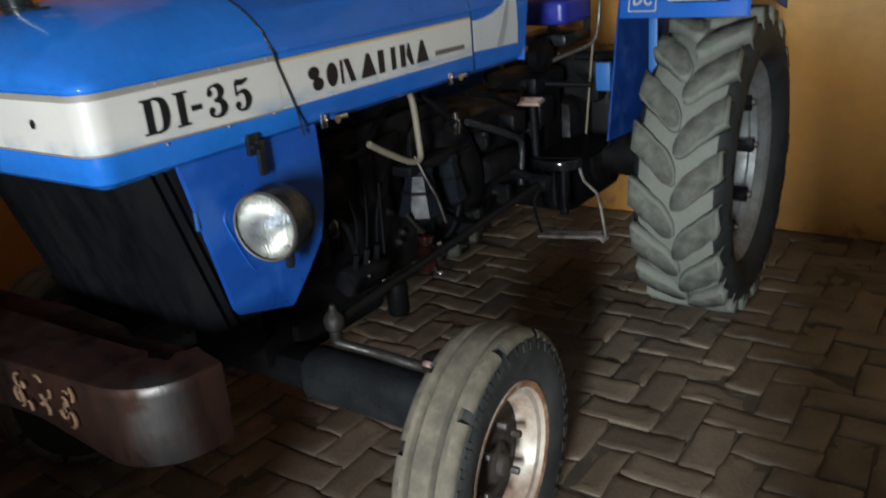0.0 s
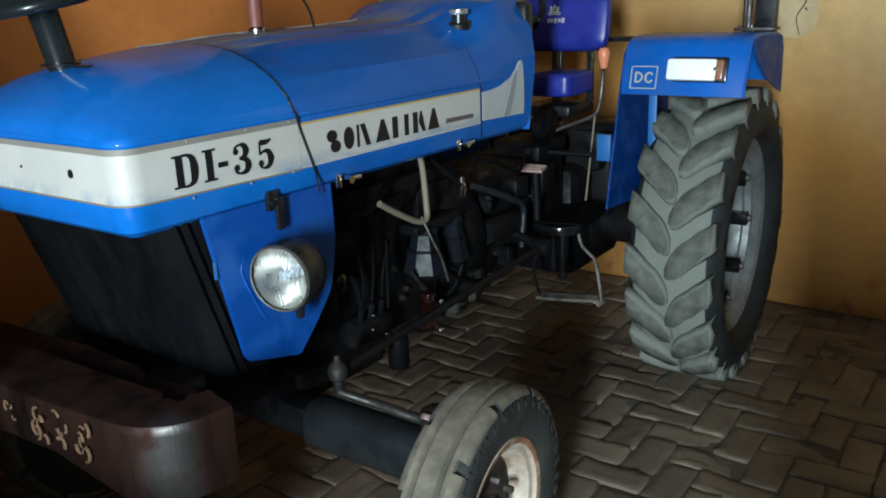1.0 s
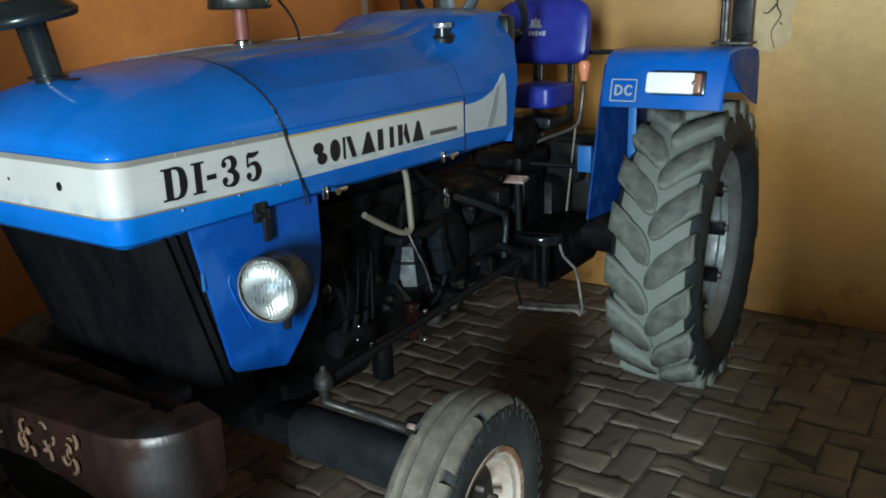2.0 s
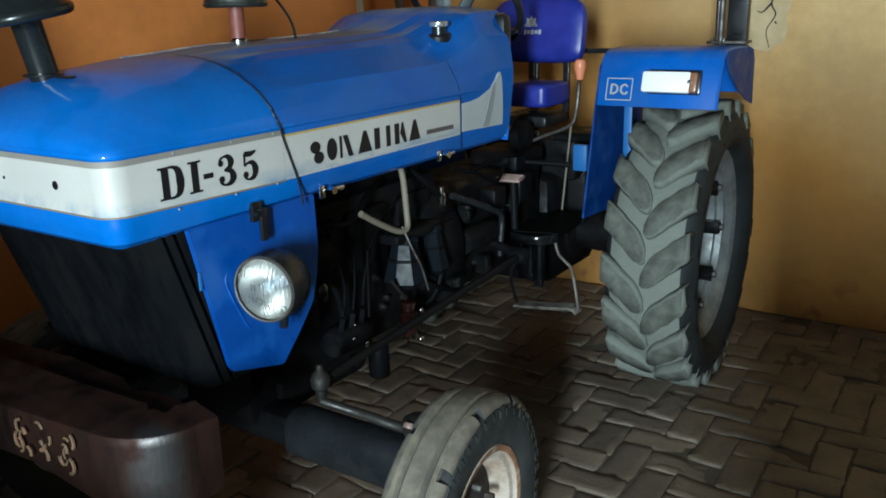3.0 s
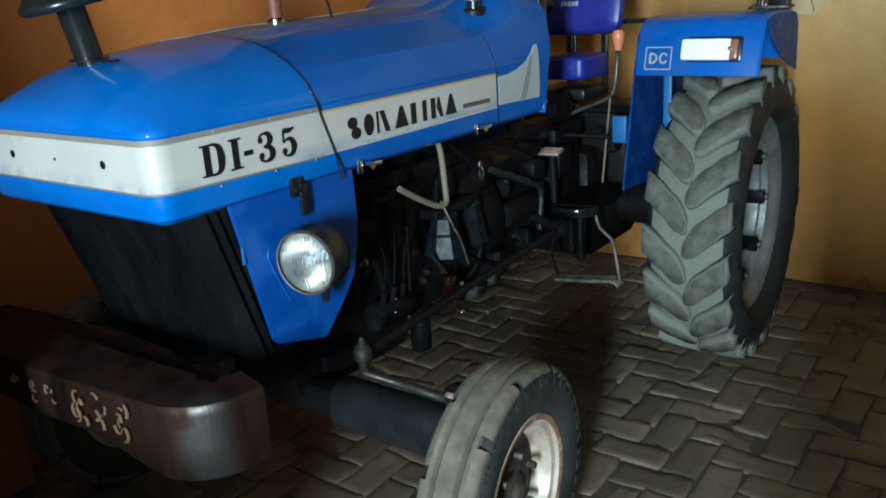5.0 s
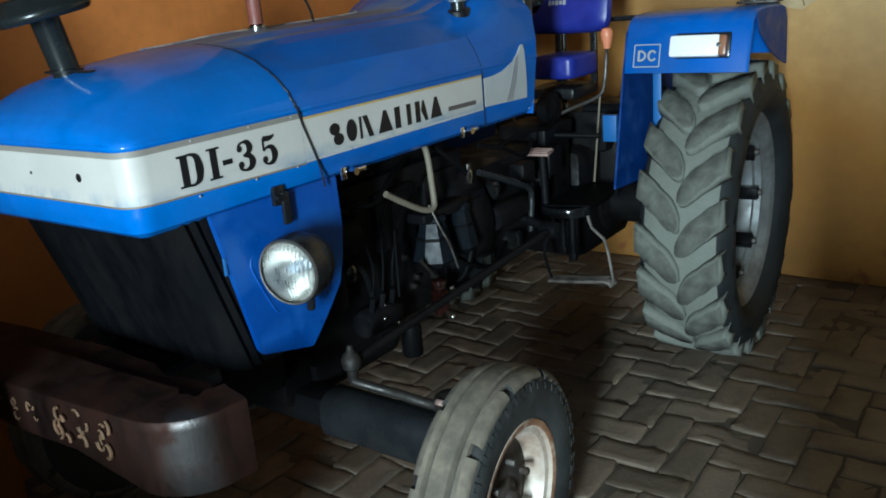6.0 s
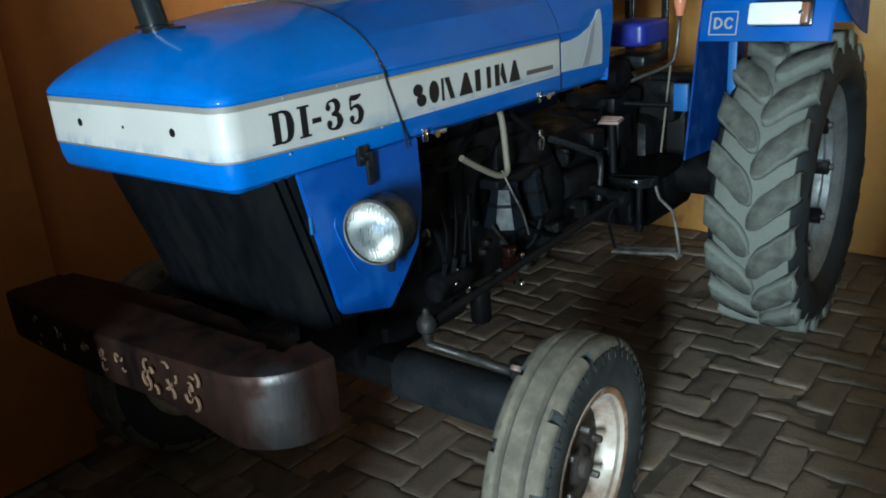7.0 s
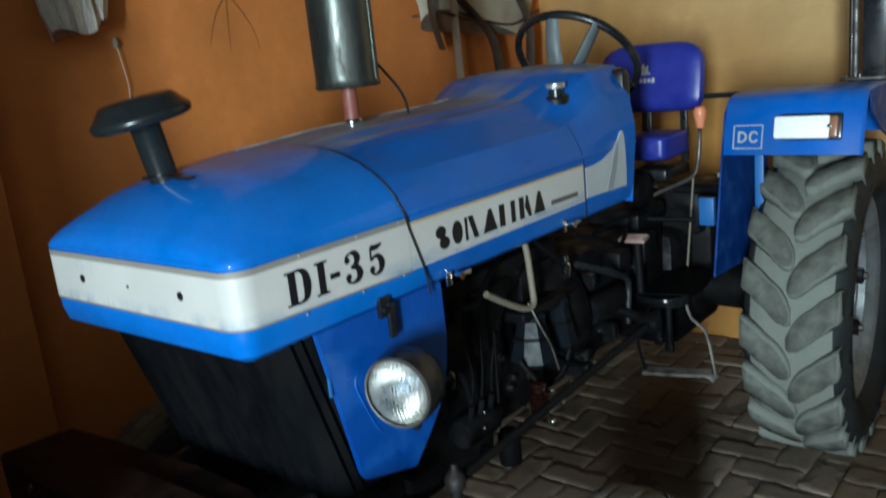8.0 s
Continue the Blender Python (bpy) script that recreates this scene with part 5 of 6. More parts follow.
for k in range(6):
    box(bm, (0, 0, 0), (0.014, 0.001, 0.021 if k % 2 else 0.016), 0, m_back @ pose(-0.075 + 0.019 * k, -0.0545, -0.018))
part("emblem", bm, GREYDEC, seat, "pale printed emblem", False)

# gear lever with its knob, and thin rods
bm = tube(B(), [(0.05, 1.52, 1.10), (0.13, 1.66, 1.15), (0.215, 1.79, 1.19), (0.238, 1.82, 1.25), (0.245, 1.84, 1.42)], 0.008, 10)
lever = part("gear_lever", bm, STEEL, tractor, "bent steel gear lever")
bm = lathe(B(), [(0.0, 0.0), (0.016, 0.002), (0.019, 0.02), (0.026, 0.05), (0.028, 0.07), (0.02, 0.088), (0.0, 0.093)], 20, Matrix.Translation((0.245, 1.84, 1.395)) @ pose(0, 0, 0, 0, -90, 0))
part("knob", bm, ORANGE, lever, "orange plastic knob")
bm = rod(B(), (0.19, 1.79, 0.80), (0.225, 1.80, 1.20), 0.005, 8)
part("clutch_rod", bm, HOSE, tractor, "thin pale rod")
bm = box(B(), (0.338, 1.66, 1.078), (0.062, 0.03, 0.115), 0.004)
part("tool_plate", bm, LIGHTBLUE, tractor, "small light blue plate")

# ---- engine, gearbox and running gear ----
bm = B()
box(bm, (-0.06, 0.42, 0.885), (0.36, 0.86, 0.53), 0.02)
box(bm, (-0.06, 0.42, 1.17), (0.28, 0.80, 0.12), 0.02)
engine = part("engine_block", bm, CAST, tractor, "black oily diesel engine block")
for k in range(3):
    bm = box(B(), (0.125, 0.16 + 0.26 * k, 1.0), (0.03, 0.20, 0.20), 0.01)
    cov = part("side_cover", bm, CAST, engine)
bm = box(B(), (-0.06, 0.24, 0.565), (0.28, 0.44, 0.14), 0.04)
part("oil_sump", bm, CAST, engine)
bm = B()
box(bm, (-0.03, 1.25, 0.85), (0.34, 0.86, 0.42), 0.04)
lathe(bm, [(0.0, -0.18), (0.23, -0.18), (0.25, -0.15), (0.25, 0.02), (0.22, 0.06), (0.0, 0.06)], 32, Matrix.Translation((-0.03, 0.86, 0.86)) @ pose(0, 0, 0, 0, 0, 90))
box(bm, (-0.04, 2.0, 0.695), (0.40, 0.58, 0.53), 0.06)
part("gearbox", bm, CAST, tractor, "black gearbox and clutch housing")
bm = lathe(B(), [(0.11, -0.72), (0.10, -0.2), (0.15, -0.18), (0.15, 0.18), (0.10, 0.2), (0.11, 0.58)], 28, Matrix.Translation((0, 2.03, 0.655)))
part("rear_axle", bm, CAST, tractor, "black rear axle housing")
bm = B()
box(bm, (-0.02, 2.08, 1.02), (0.50, 0.46, 0.20), 0.035)
box(bm, (0.14, 2.10, 0.84), (0.22, 0.36, 0.30), 0.03)
rod(bm, (0.10, 1.90, 1.12), (0.30, 1.90, 1.12), 0.03)
lift = part("lift_cover", bm, CAST, tractor, "oily black hydraulic lift cover")
for x, y in ((-0.2, 1.9), (0.0, 1.9), (0.18, 1.9), (0.18, 2.2)):
    part("cover_bolt", lathe(B(), [(0.0, 0.022), (0.012, 0.022), (0.014, 0.018), (0.014, -0.01)], 6, Matrix.Translation((x, y, 1.12)) @ pose(0, 0, 0, 0, -90, 0)), STEEL, lift)
bm = tube(B(), [(0.29, 1.92, 1.12), (0.33, 1.95, 1.02), (0.345, 2.02, 0.88), (0.34, 2.08, 0.80)], 0.018, 8, True, 0.6)
part("lift_arm", bm, CAST, lift)
bm = box(B(), (0.325, 2.16, 0.93), (0.14, 0.18, 0.26), 0.012)
part("tool_box", bm, BLACK, tractor, "black steel tool box beside the fender")
bm = box(B(), (0.09, 1.42, 1.0), (0.055, 0.075, 0.012), 0.004, pose(0, 0, 0, 12, 0, 8))
tube(bm, [(0.09, 1.43, 0.993), (0.088, 1.44, 0.95), (0.08, 1.42, 0.88)], 0.010, 8)
part("brake_pedal", bm, CAST, tractor, "greasy black brake pedal")
# fuel filters
for y, r, turn in ((0.530, 0.068, 8.5), (0.685, 0.055, 24.0)):
    at = Matrix.Translation((0.20, y, 0.905)) @ pose(0, 0, 0, 0, 0, turn) @ pose(0, 0, 0, 0, -90, 0)
    bm = lathe(B(), [(0.0, -0.105), (r * 0.55, -0.105), (r * 0.85, -0.092), (r * 1.18, -0.075), (r * 0.66, 0.055), (r * 0.75, 0.06), (r * 0.75, 0.072), (r * 0.6, 0.08), (0.0, 0.085)], 8, at)
    filt = part("fuel_filter", bm, FILTER, engine, "glossy black faceted fuel filter", angle=15)
    part("filter_band", lathe(B(), [(r * 0.90, -0.004), (r * 0.96, -0.003), (r * 0.92, 0.006), (r * 0.84, 0.007)], 8, at), OILY, filt, "dull black clamp band", angle=15)
bm = box(B(), (0.19, 0.58, 0.985), (0.08, 0.26, 0.035), 0.008)
part("filter_head", bm, CAST, engine)
bm = lathe(B(), [(0.0, -0.06), (0.02, -0.06), (0.03, -0.045), (0.031, 0.03), (0.02, 0.035), (0.018, 0.05), (0.026, 0.052), (0.026, 0.066), (0.0, 0.07)], 20, Matrix.Translation((0.235, 0.49, 0.70)) @ pose(0, 0, 0, 0, -90, 0))
part("fuel_bowl", bm, BOWL, engine, "small red glass fuel bowl")
part("bowl_nut", lathe(B(), [(0.0, -0.012), (0.013, -0.010), (0.014, 0.008), (0.0, 0.012)], 14, Matrix.Translation((0.247, 0.485, 0.755)) @ pose(0, 0, 0, 0, -90, 0)), CHROME, engine)
bm = lathe(B(), [(0.0, -0.012), (0.010, -0.010), (0.010, 0.008), (0.0, 0.012)], 14, Matrix.Translation((0.258, 0.485, 0.648)) @ pose(0, 0, 0, 0, -90, 0))
part("bowl_nut", bm, CHROME, engine)
bm = lathe(B(), [(0.0, 0.03), (0.034, 0.03), (0.036, 0.04), (0.036, 0.13), (0.030, 0.142), (0.0, 0.146)], 24, Matrix.Translation((0.19, 0.37, 0.50)) @ pose(0, 0, 0, 0, -90, 0))
part("oil_filter", bm, OILY, engine, "black oil filter canister")
bm = B()
lathe(bm, [(0.0, -0.09), (0.040, -0.088), (0.048, -0.075), (0.048, 0.06), (0.036, 0.075), (0.034, 0.09), (0.0, 0.092)], 20, Matrix.Translation((0.165, 0.25, 0.71)) @ pose(0, 0, 0, 0, 0, 90))
for k in range(3):
    rod(bm, (0.185, 0.19 + 0.05 * k, 0.74), (0.20, 0.19 + 0.05 * k, 0.80), 0.009, 6)
rod(bm, (0.22, 0.20, 0.66), (0.25, 0.20, 0.66), 0.02)
part("injection_pump", bm, CAST, engine, "oily injection pump with fuel unions")
for k in range(3):
    bm = tube(B(), [(0.20, 0.19 + 0.05 * k, 0.81), (0.205, 0.20 + 0.05 * k, 0.90), (0.19, 0.18 + 0.1 * k, 1.02), (0.14, 0.18 + 0.22 * k, 1.13)], 0.0045, 8)
    part("injector_pipe", bm, OILY, engine)
bm = tube(B(), [(0.22, 0.28, 1.118), (0.225, 0.36, 1.07), (0.225, 0.46, 1.02), (0.23, 0.505, 1.02), (0.22, 0.52, 1.07), (0.20, 0.53, 1.20), (0.16, 0.54, 1.25)], 0.0105, 12)
part("fuel_hose", bm, HOSE, engine, "tan rubber fuel hose")
bm = tube(B(), [(0.225, 0.485, 1.03), (0.262, 0.492, 0.95), (0.285, 0.505, 0.89), (0.285, 0.54, 0.80)], 0.0035, 8)
part("fuel_pipe", bm, STEEL, engine)
bm = rod(B(), (0.23, 0.41, 0.86), (0.235, 0.475, 0.78), 0.006)
part("linkage_rod", bm, DARKSTEEL, engine)
bm = rod(B(), (0.21, 0.315, 0.99), (0.215, 0.30, 0.77), 0.005)
part("dipstick", bm, OILY, engine)
bm = lathe(B(), [(0.0, -0.03), (0.012, -0.03), (0.016, -0.01), (0.016, 0.012), (0.009, 0.02), (0.009, 0.04), (0.0, 0.042)], 12, Matrix.Translation((0.205, 0.755, 1.07)) @ pose(0, 0, 0, 0, -90, 0))
part("sensor", bm, CHROME, engine)
bm = B()
lathe(bm, [(0.0, -0.06), (0.055, -0.06), (0.06, -0.05), (0.06, 0.05), (0.05, 0.06), (0.0, 0.06)], 24, Matrix.Translation((0.17, 0.10, 1.02)) @ pose(0, 0, 0, 0, 0, 90))
part("alternator", bm, CAST, engine, "dark alternator")
bm = lathe(B(), [(0.0, -0.12), (0.045, -0.12), (0.05, -0.1), (0.05, 0.1), (0.03, 0.13), (0.0, 0.13)], 20, Matrix.Translation((0.19, 1.03, 0.86)) @ pose(0, 0, 0, 0, 0, 90))
part("starter_motor", bm, CAST, engine, "dark starter motor")
bm = tube(B(), [(0.22, 0.80, 1.07), (0.235, 0.907, 1.027), (0.238, 1.02, 0.98), (0.24, 1.105, 0.942), (0.24, 1.130, 0.905), (0.24, 1.118, 0.82), (0.24, 1.112, 0.762)], 0.0125, 10)
part("brake_pipe", bm, AXLE, tractor)
bm = rod(B(), (0.195, 1.32, 0.82), (0.19, 1.315, 1.03), 0.016)
pedal = part("clutch_pedal", bm, CAST, tractor, "black clutch pedal arm with a worn pad")
bm = box(B(), (0.178, 1.31, 1.036), (0.112, 0.07, 0.014), 0.006, pose(0, 0, 0, 8, 0, 6))
for k in range(3):
    box(bm, (0.178, 1.29 + 0.02 * k, 1.041 + 0.003 * k), (0.10, 0.007, 0.006), 0.002, pose(0, 0, 0, 8, 0, 6))
part("pedal_pad", bm, PEDAL, pedal, "worn pinkish steel pedal pad")
bm = B()
rod(bm, (0.10, 1.50, 0.95), (0.10, 1.52, 1.22), 0.03)
rod(bm, (0.06, 1.45, 1.08), (0.30, 1.62, 1.05), 0.012)
box(bm, (0.03, 1.55, 1.07), (0.24, 0.26, 0.10), 0.02)
part("gear_tower", bm, CAST, tractor)
bm = lathe(B(), [(0.0, -0.03), (0.06, -0.03), (0.07, -0.02), (0.07, 0.02), (0.0, 0.03)], 24, Matrix.Translation((0.12, 1.52, 1.18)))
part("brake_drum", bm, CAST, tractor)

# small chrome balls added on the pump and bowl to give bright glints
for x, y, z, r in ((0.222, 0.217, 0.771, 0.0045), (0.222, 0.209, 0.727, 0.006), (0.222, 0.273, 0.690, 0.005), (0.270, 0.512, 0.732, 0.010), (0.270, 0.505, 0.630, 0.011)):
    part("bright_union", lathe(B(), [(r * math.sin(math.pi * k / 8), -r * math.cos(math.pi * k / 8)) for k in range(9)], 16, pose(x, y, z)), CHROME, engine, "small chrome ball added for a glint")
# bolts, leads and small fittings on the engine's near side
random.seed(21)
bolt = None
for k in range(26):
    y, z = random.uniform(0.05, 0.95), random.uniform(0.62, 1.20)
    x = 0.122 if z < 1.10 else 0.082
    if bolt is None:
        bolt = part("engine_bolt", lathe(B(), [(0.0, 0.016), (0.009, 0.016), (0.010, 0.013), (0.010, 0.0), (0.016, 0.0), (0.016, -0.003)], 6), DARKSTEEL, engine, m=pose(x, y, z))
    else:
        ob = new("engine_bolt", bolt.data)
        ob.parent = engine
        ob.matrix_basis = pose(x, y, z, random.uniform(0, 60))
for pts, r in (([(0.13, 0.05, 1.16), (0.20, 0.12, 1.12), (0.21, 0.24, 1.10), (0.17, 0.36, 1.14), (0.12, 0.5, 1.17)], 0.010),
               ([(0.16, 0.62, 1.20), (0.20, 0.70, 1.12), (0.20, 0.80, 1.03), (0.16, 0.90, 0.98)], 0.009),
               ([(0.18, 0.70, 0.98), (0.22, 0.73, 0.86), (0.20, 0.70, 0.72), (0.14, 0.66, 0.66)], 0.011),
               ([(0.15, 0.12, 0.96), (0.20, 0.16, 0.90), (0.19, 0.20, 0.80)], 0.010),
               ([(0.20, 0.62, 0.80), (0.22, 0.72, 0.74), (0.21, 0.85, 0.70), (0.18, 1.0, 0.74)], 0.008),
               ([(0.20, 0.84, 1.16), (0.22, 0.98, 1.12), (0.21, 1.14, 1.06), (0.18, 1.26, 1.10)], 0.008),
               ([(0.12, 1.10, 1.10), (0.18, 1.24, 1.14), (0.17, 1.42, 1.12), (0.12, 1.56, 1.16)], 0.010)):
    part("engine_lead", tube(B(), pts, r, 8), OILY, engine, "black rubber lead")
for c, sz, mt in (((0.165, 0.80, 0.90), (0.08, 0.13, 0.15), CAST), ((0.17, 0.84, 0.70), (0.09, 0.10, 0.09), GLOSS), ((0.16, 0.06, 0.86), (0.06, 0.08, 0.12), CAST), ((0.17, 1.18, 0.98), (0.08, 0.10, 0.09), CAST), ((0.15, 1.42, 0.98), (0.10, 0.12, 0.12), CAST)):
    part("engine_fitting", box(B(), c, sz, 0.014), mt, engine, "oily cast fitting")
for y, z, r in ((0.13, 0.90, 0.030), (0.68, 0.80, 0.026), (0.96, 0.96, 0.035), (1.10, 0.72, 0.04), (1.34, 0.92, 0.045)):
    part("engine_cap", lathe(B(), [(0.0, 0.03), (r * 0.7, 0.028), (r, 0.02), (r, -0.03)], 16, pose(0.165, y, z)), GLOSS, engine)

# front axle and steering
for x0, x1, name in ((0.165, 0.60, "front_axle"), (-0.64, -0.20, "axle_beam")):
    bm, rows = B(), []
    for k in range(9):
        x = x0 + (x1 - x0) * k / 8
        rows.append([(x, 0.070 * math.copysign(abs(math.cos(q)) ** 0.75, math.cos(q)), 0.492 + 0.078 * math.copysign(abs(math.sin(q)) ** 0.75, math.sin(q))) for q in (2 * math.pi * j / 24 for j in range(24))])
    grid(bm, rows, True, True)
    if name == "front_axle":
        axle = part(name, bm, AXLE, tractor, "dark painted front axle beam")
    else:
        part(name, bm, AXLE, axle)
bm = box(B(), (-0.02, 0.0, 0.50), (0.40, 0.12, 0.11), 0.03)
box(bm, (-0.05, -0.01, 0.57), (0.20, 0.16, 0.14), 0.02)
part("axle_pivot", bm, CAST, axle, "black cast axle pivot")
bm = B()
rod(bm, (0.60, 0.02, 0.33), (0.60, 0.02, 0.62), 0.036, 16)
rod(bm, (0.58, 0.02, 0.37), (0.70, 0.02, 0.37), 0.03, 16)
part("king_pin", bm, STEEL, axle, "greasy king pin")
part("king_pin", rod(rod(B(), (-0.58, 0.0, 0.33), (-0.58, 0.0, 0.62), 0.036, 16), (-0.68, 0.0, 0.37), (-0.56, 0.0, 0.37), 0.03, 16), STEEL, axle)
bm = B()
tube(bm, [(0.343, -0.088, 0.672), (0.365, -0.078, 0.664), (0.45, -0.03, 0.630), (0.535, 0.012, 0.597), (0.61, 0.02, 0.60)], [0.012, 0.017], 10)
lathe(bm, [(0.0, -0.025), (0.042, -0.025), (0.045, -0.015), (0.045, 0.018), (0.03, 0.028), (0.0, 0.028)], 18, Matrix.Translation((0.60, 0.02, 0.615)) @ pose(0, 0, 0, 0, -90, 0))
part("king_pin_cap", lathe(B(), [(0.0, 0.010), (0.014, 0.009), (0.018, 0.004), (0.018, -0.006)], 18, Matrix.Translation((0.600, -0.022, 0.632)) @ pose(0, 0, 0, 0, -58, 90)), PEDAL, axle, "worn rusty king pin cap")
part("steering_arm", bm, DARKSTEEL, axle, "bent steel steering arm")
bm = B()
lathe(bm, [(0.0, -0.065), (0.012, -0.06), (0.016, -0.045), (0.017, -0.02), (0.026, -0.012), (0.029, 0.012), (0.022, 0.028), (0.012, 0.036), (0.008, 0.055), (0.0, 0.057)], 16, Matrix.Translation((0.341, -0.083, 0.725)) @ pose(0, 0, 0, 0, -90, 0))
ball = part("ball_joint", bm, DARKSTEEL, axle, "greased steel ball joint")
bm = rod(B(), (0.341, -0.07, 0.728), (0.345, 1.07, 0.785), 0.0135, 14)
part("drag_link", bm, CAST, tractor, "long dark drag link rod")
bm = B()
lathe(bm, [(0.0, -0.04), (0.03, -0.038), (0.034, 0.0), (0.03, 0.03), (0.0, 0.035)], 16, Matrix.Translation((0.345, 1.085, 0.785)))
tube(bm, [(0.335, 1.09, 0.79), (0.27, 1.10, 0.80), (0.16, 1.10, 0.83)], 0.018, 10)
part("drop_arm", bm, CAST, tractor)

# footboard and stirrup step
bm = B()
plate(bm, [(0.085, 1.46), (0.10, 1.405), (0.135, 1.358), (0.19, 1.329), (0.25, 1.318), (0.30, 1.327), (0.335, 1.358), (0.355, 1.41), (0.360, 1.48), (0.352, 1.60), (0.330, 1.70), (0.30, 1.79), (0.06, 1.79)], (0.780, 0.794), "z")
foot = part("footboard", bm, OILY, tractor, "black steel footboard")
lip = [(0.135, 1.358), (0.165, 1.341), (0.205, 1.326), (0.25, 1.319), (0.285, 1.323), (0.315, 1.338), (0.340, 1.366), (0.355, 1.41)]
bm = B()
grid(bm, [[(x, y - o, z) for x, y in lip] for o, z in ((0.0, 0.798), (0.005, 0.797), (0.008, 0.791), (0.008, 0.764), (0.005, 0.759), (0.0, 0.759))], True)
part("footboard_lip", bm, GLOSS, foot, "glossy worn front lip", angle=60)
bm = tube(B(), [(0.335, 1.40, 0.785), (0.345, 1.40, 0.765), (0.352, 1.40, 0.735), (0.365, 1.40, 0.704), (0.392, 1.40, 0.682), (0.418, 1.40, 0.662), (0.433, 1.40, 0.615), (0.441, 1.40, 0.571), (0.456, 1.40, 0.487), (0.452, 1.40, 0.468)], 0.010, 8, False, 0.5)
step = part("step", bm, STEPMAT, tractor, "pale worn steel stirrup step under the footboard")
bm = tube(B(), [(0.182, 1.40, 0.785), (0.183, 1.40, 0.72), (0.178, 1.40, 0.683), (0.150, 1.40, 0.640), (0.131, 1.40, 0.597), (0.134, 1.40, 0.546), (0.150, 1.40, 0.49), (0.165, 1.40, 0.447)], 0.0075, 8, False, 0.6)
part("step_leg", bm, CAST, step, "dark bent strap")
bm = B()
grid(bm, [[(x, y, z + dz) for y, dz in ((1.365, 0.0), (1.370, 0.007), (1.43, 0.009), (1.435, 0.002), (1.43, -0.004), (1.37, -0.006))] for x, z in ((0.160, 0.448), (0.20, 0.452), (0.30, 0.463), (0.385, 0.475), (0.425, 0.481), (0.445, 0.476), (0.456, 0.464))], True, True)
part("tread", bm, STEPMAT, step, "flat worn step plate", angle=50)
for x, low in ((0.218, 0.585), (0.262, 0.56)):
    bm = rod(B(), (x, 1.42, low), (x, 1.42, 0.785), 0.0145)
    box(bm, (x, 1.42, low), (0.034, 0.03, 0.035), 0.006)
    part("footboard_stay", bm, CAST, foot)

# ---- things hung on the walls ----
random.seed(11)
bm = B()
rows = []
for i in range(13):
    t = i / 12
    z = 2.46 - 0.44 * t
    row = []
    for k in range(72):
        a = 2 * math.pi * k / 72
        w = 0.03 + 0.088 * min(1, t * 2.2) * (1 - 0.25 * max(0, t - 0.8) * 5)
        d = 0.02 + 0.05 * min(1, t * 2)
        wob = 1 + 0.18 * noise.noise(Vector((math.cos(a) * 2.2, math.sin(a) * 2.2, t * 2))) + 0.40 * (1 - 0.6 * t) * noise.noise(Vector((math.cos(a) * 9, math.sin(a) * 9, t * 1.4 + 3)))
        row.append((XL + 0.075 + d * math.cos(a) * wob, -0.055 + 0.03 * t + w * math.sin(a) * wob, z - 0.005 + 0.02 * math.sin(a) * t - 0.02 * (t == 1) * math.cos(3 * a)))
    rows.append(row)
grid(bm, rows, True, True)
bag = part("plastic_bag", bm, PLASTIC, None)
tagged(bag, "dusty translucent plastic bag hanging on the orange wall", "bag")
part("nail", rod(B(), (XL - 0.02, -0.07, 2.46), (XL + 0.09, -0.07, 2.47), 0.004), STEEL, bag)

bm = B()
rows = []
for i in range(15):
    t = i / 14
    row = []
    for k in range(36):
        a = 2 * math.pi * k / 36
        wob = 1 + 0.22 * noise.noise(Vector((math.cos(a) * 2, math.sin(a) * 2, t * 4 + 7)))
        w = (0.10 + 0.40 * math.sin(min(1, t * 1.5) * math.pi / 2)) * wob
        row.append((XL + 0.10 + 0.075 * math.cos(a) * wob, 2.30 + w * math.sin(a), 2.56 - 0.62 * t - 0.05 * math.sin(a * 2) * t - 0.05 * math.sin(a) * t))
    rows.append(row)
grid(bm, rows, True, True)
sack = tagged(part("cloth_sack", bm, SACK, None), "pale cloth sack hung in a bundle on the wall", "sack")
part("nail", rod(B(), (XL - 0.02, 2.30, 2.56), (XL + 0.12, 2.30, 2.59), 0.005), STEEL, sack)
for pts, r in (([(XL + 0.20, 1.80, 2.5), (XL + 0.18, 1.78, 2.1), (XL + 0.16, 1.82, 1.95), (XL + 0.13, 1.90, 1.83)], 0.022),
               ([(XL + 0.19, 2.0, 2.08), (XL + 0.19, 2.15, 1.97), (XL + 0.17, 2.30, 1.86), (XL + 0.13, 2.40, 1.72), (XL + 0.12, 2.42, 1.62)], 0.030),
               ([(XL + 0.17, 2.30, 2.45), (XL + 0.19, 2.50, 2.15), (XL + 0.18, 2.66, 1.95), (XL + 0.14, 2.72, 1.75), (XL + 0.12, 2.73, 1.60)], 0.030),
               ([(XL + 0.18, 1.84, 2.02), (XL + 0.19, 2.0, 1.98), (XL + 0.18, 2.2, 1.96), (XL + 0.17, 2.5, 1.93), (XL + 0.16, 2.8, 2.0)], 0.020)):
    bm = tube(B(), pts, r, 8, True, 0.35)
    st = tagged(part("harness_strap", bm, LEATHER, None), "dark leather harness strap hung on the wall", "strap", "harness straps")
    a = pts[0]
    part("nail", rod(B(), (XL - 0.02, a[1], a[2] - 0.01), (a[0], a[1], a[2] - 0.01), 0.005), STEEL, st)
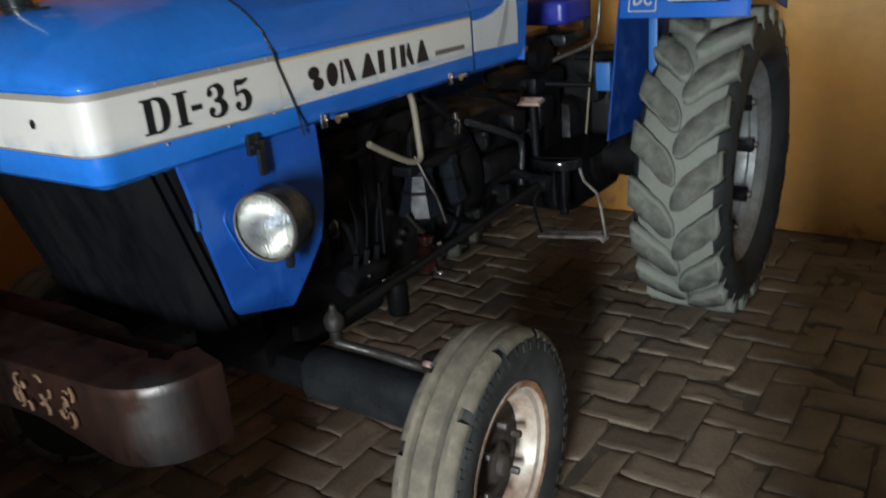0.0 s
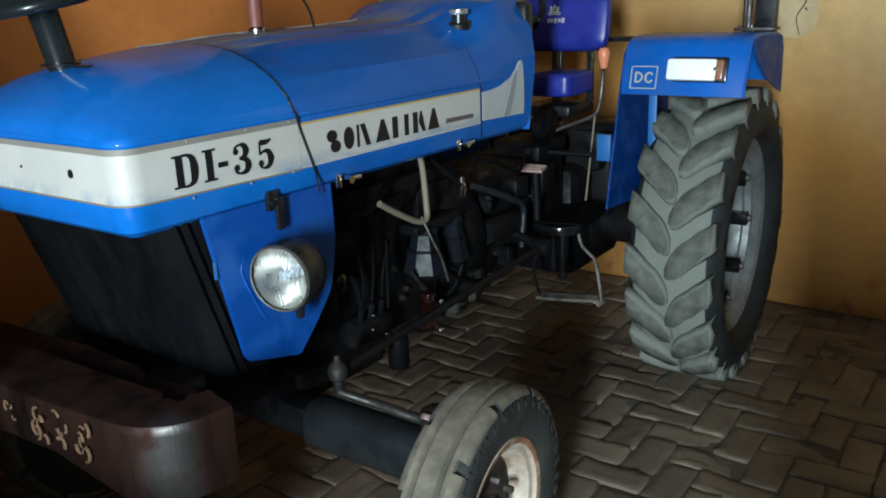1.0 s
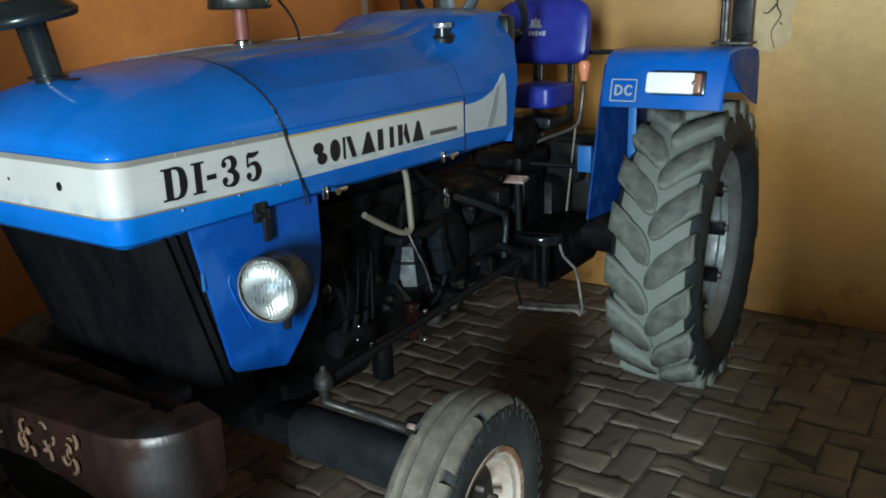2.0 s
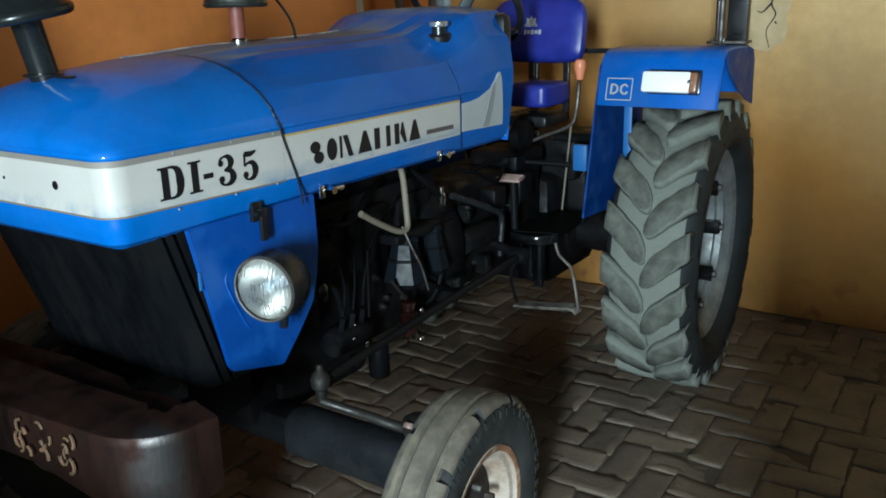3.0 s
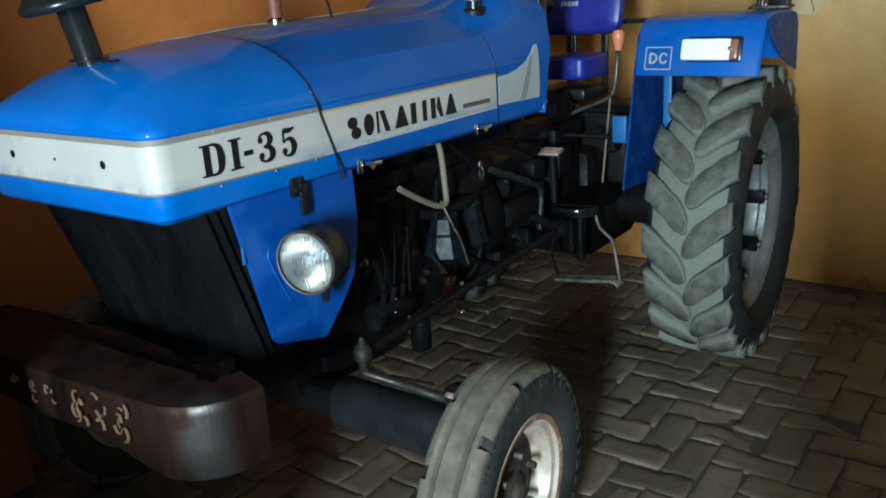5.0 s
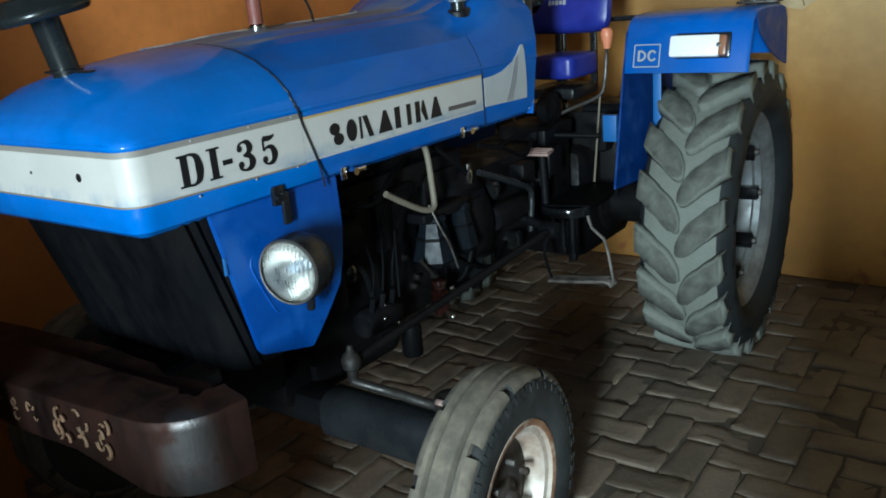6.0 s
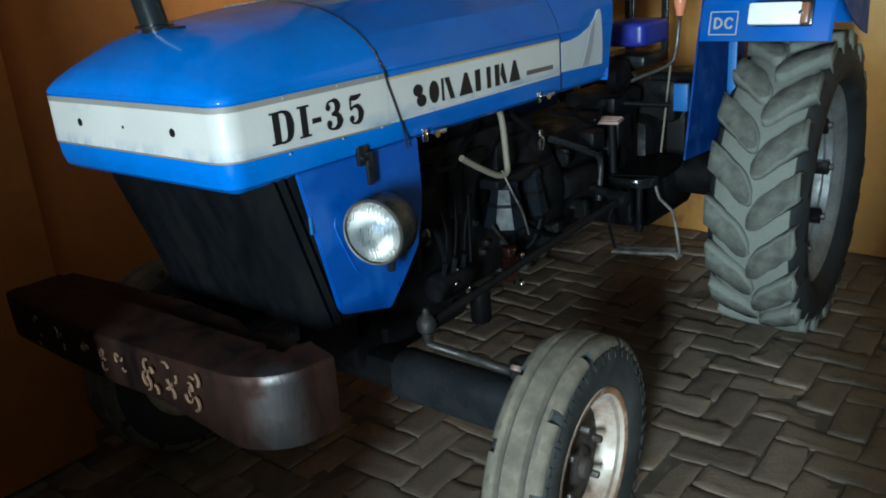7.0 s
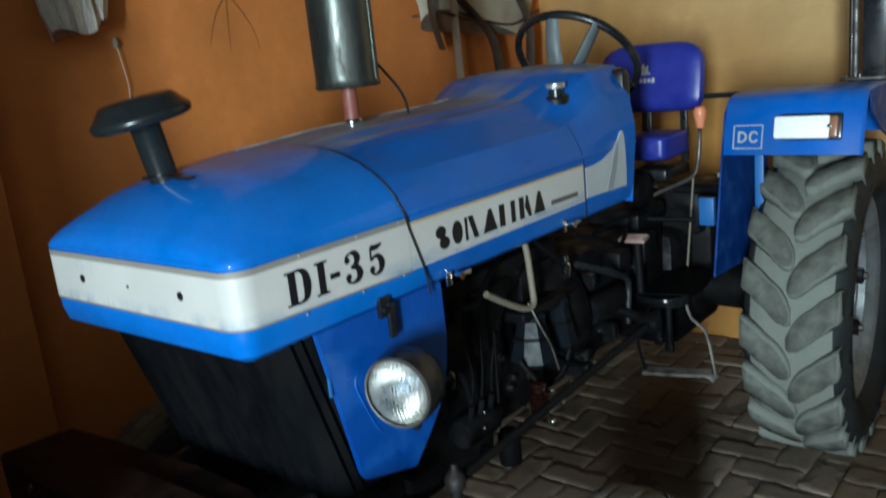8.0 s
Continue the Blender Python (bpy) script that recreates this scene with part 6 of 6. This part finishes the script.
bm = tube(B(), [(XL + 0.20, 1.945, 1.10), (XL + 0.195, 1.95, 1.5), (XL + 0.19, 1.952, 1.9), (XL + 0.18, 1.96, 2.4), (XL + 0.18, 1.96, 2.75)], [0.022, 0.017], 10)
pole = tagged(part("wooden_pole", bm, WOOD, None), "dry peeled wooden pole fixed upright to the wall", "pole")
part("pole_bracket", rod(rod(B(), (XL - 0.02, 1.95, 1.3), (XL + 0.21, 1.948, 1.3), 0.006), (XL - 0.02, 1.955, 2.6), (XL + 0.20, 1.96, 2.6), 0.006), STEEL, pole)
for pts in ([(XL + 0.012, 0.665, 2.16), (XL + 0.006, 0.66, 2.05), (XL + 0.003, 0.655, 1.90)], [(XL + 0.012, 0.665, 2.14), (XL + 0.006, 0.60, 2.05), (XL + 0.003, 0.555, 1.93)],
            [(XL + 0.012, 0.665, 2.14), (XL + 0.006, 0.74, 2.06), (XL + 0.003, 0.79, 1.98), (XL + 0.003, 0.81, 1.90)]):
    tagged(part("wall_wire", tube(B(), pts, [0.0016, 0.0004], 6), DULLWIRE, None), "thin brown wire hanging on the orange wall", "wire", "wall wires")
bm = tube(B(), [(XL - 0.01, 0.160, 1.74), (XL + 0.02, 0.155, 1.80), (XL + 0.022, 0.140, 1.92), (XL + 0.02, 0.135, 1.955)], 0.0015, 6)
tw = tagged(part("wire_hook", bm, PALEWIRE, None), "pale wire sticking out of the wall", "wire")
part("wire_tip", lathe(B(), [(0.0, -0.02), (0.010, -0.012), (0.012, 0.0), (0.006, 0.018), (0.0, 0.022)], 12, Matrix.Translation((XL + 0.02, 0.133, 1.965)) @ pose(0, 0, 0, 0, -90, 0)), SACK, tw)
# patch of pale bare plaster with a crack in the rear wall
out = [(0.60, 1.455), (0.70, 1.462), (0.77, 1.450), (0.80, 1.475), (0.845, 1.50), (0.86, 1.56), (0.85, 1.63), (0.875, 1.70), (0.87, 1.80), (0.89, 1.95), (0.86, 2.12), (0.74, 2.20), (0.60, 2.16)]
part("bare_plaster", plate(B(), out, (YB - 0.003, YB + 0.01), "y"), BAREPLASTER, wall_rear, "pale bare plaster where the limewash fell off", False)
# crack in the rear wall's plaster
for pts in ([(0.74, YB - 0.004, 2.1), (0.79, YB - 0.004, 1.85), (0.772, YB - 0.004, 1.70), (0.795, YB - 0.004, 1.64), (0.755, YB - 0.004, 1.56), (0.775, YB - 0.004, 1.47)], [(0.795, YB - 0.004, 1.605), (0.800, YB - 0.004, 1.598), (0.806, YB - 0.004, 1.592)], [(0.772, YB - 0.004, 1.70), (0.73, YB - 0.004, 1.655), (0.70, YB - 0.004, 1.66)]):
    part("plaster_crack", tube(B(), pts, [0.006, 0.002], 6), WIRE, wall_rear)

# ---- brick floor ----
W, J = 0.137, 0.002
random.seed(3)
meshes = []
for k in range(16):
    b = B()
    lx, ly = 2 * W - J, W - J
    shift = Vector((random.uniform(0, 50), random.uniform(0, 50), 0))
    ring = [(sx * (lx / 2 + random.uniform(-0.006, 0.002)), sy * (ly / 2 + random.uniform(-0.006, 0.002))) for sx, sy in ((-1, -1), (1, -1), (1, 1), (-1, 1))]

    def around(inset, z, jig):
        out = []
        for i in range(4):
            (ax, ay), (bx, by) = ring[i], ring[(i + 1) % 4]
            for t in ((0.025, 0.20, 0.41, 0.59, 0.80, 0.975) if i % 2 == 0 else (0.05, 0.5, 0.95)):
                x, y = ax + (bx - ax) * t, ay + (by - ay) * t
                kx, ky = max(0, 1 - inset / (lx / 2)), max(0, 1 - inset / (ly / 2))
                wob = noise.noise(Vector((x * 26, y * 26, 0)) + shift)
                out.append((x * kx + jig * wob, y * ky + jig * noise.noise(Vector((y * 26, x * 26, 5)) + shift), z + jig * 0.9 * noise.noise(Vector((x * 20, y * 20, 9)) + shift)))
        return out
    rows = [around(0.0, -0.035, 0), around(0.0, -0.009, 0.011), around(0.001, -0.003, 0.011), around(0.005, 0.0, 0.009), around(0.034, 0.0, 0.009)]
    vs = grid(b, rows, True)
    b.faces.new(vs[-1])
    me = bpy.data.meshes.new("brick")
    bmesh.ops.recalc_face_normals(b, faces=b.faces)
    for f in b.faces:
        f.smooth = True
    b.to_mesh(me)
    b.free()
    me.materials.append(BRICK)
    meshes.append(me)
near, rest_v, rest_f = 0, [], []
X0, Y0 = 0.4465, 1.5435                          # corner of the herringbone bond
for i in range(int((XL - X0) / W) - 2, int((XR - X0) / W) + 2):
    for j in range(int((YF - Y0) / W) - 2, int((YB - Y0) / W) + 2):
        k = (i + j) % 4
        if k == 0:
            cx, cy, turn = X0 + (i + 1) * W, Y0 + (j + 0.5) * W, 0
        elif k == 2:
            cx, cy, turn = X0 + (i + 0.5) * W, Y0 + (j + 1) * W, 90
        else:
            continue
        ex, ey = (W, W / 2) if turn == 0 else (W / 2, W)
        if cx - ex < XL or cx + ex > XR or cy - ey < YF or cy + ey > YB:
            continue
        m = pose(cx, cy, random.uniform(-0.013, 0.0), random.uniform(-4.2, 3.0), random.uniform(-3.0, 3.0), turn + random.choice((0, 180)) + random.uniform(-2.5, 2.5))
        me = meshes[random.randrange(16)]
        if -0.3 < cx < 1.9 and -0.2 < cy < 3.1 and near < 300:
            ob = new("brick", me)
            ob.parent = floor
            ob.matrix_basis = m
            near += 1
        else:
            base = len(rest_v)
            rest_v += [m @ v.co for v in me.vertices]
            rest_f += [[base + q for q in p.vertices] for p in me.polygons]
me = bpy.data.meshes.new("outer_bricks")
me.from_pydata(rest_v, [], rest_f)
for p in me.polygons:
    p.use_smooth = True
me.materials.append(BRICK)
ob = new("outer_bricks", me)
ob.parent = floor
tagged(ob, kind="stuff")
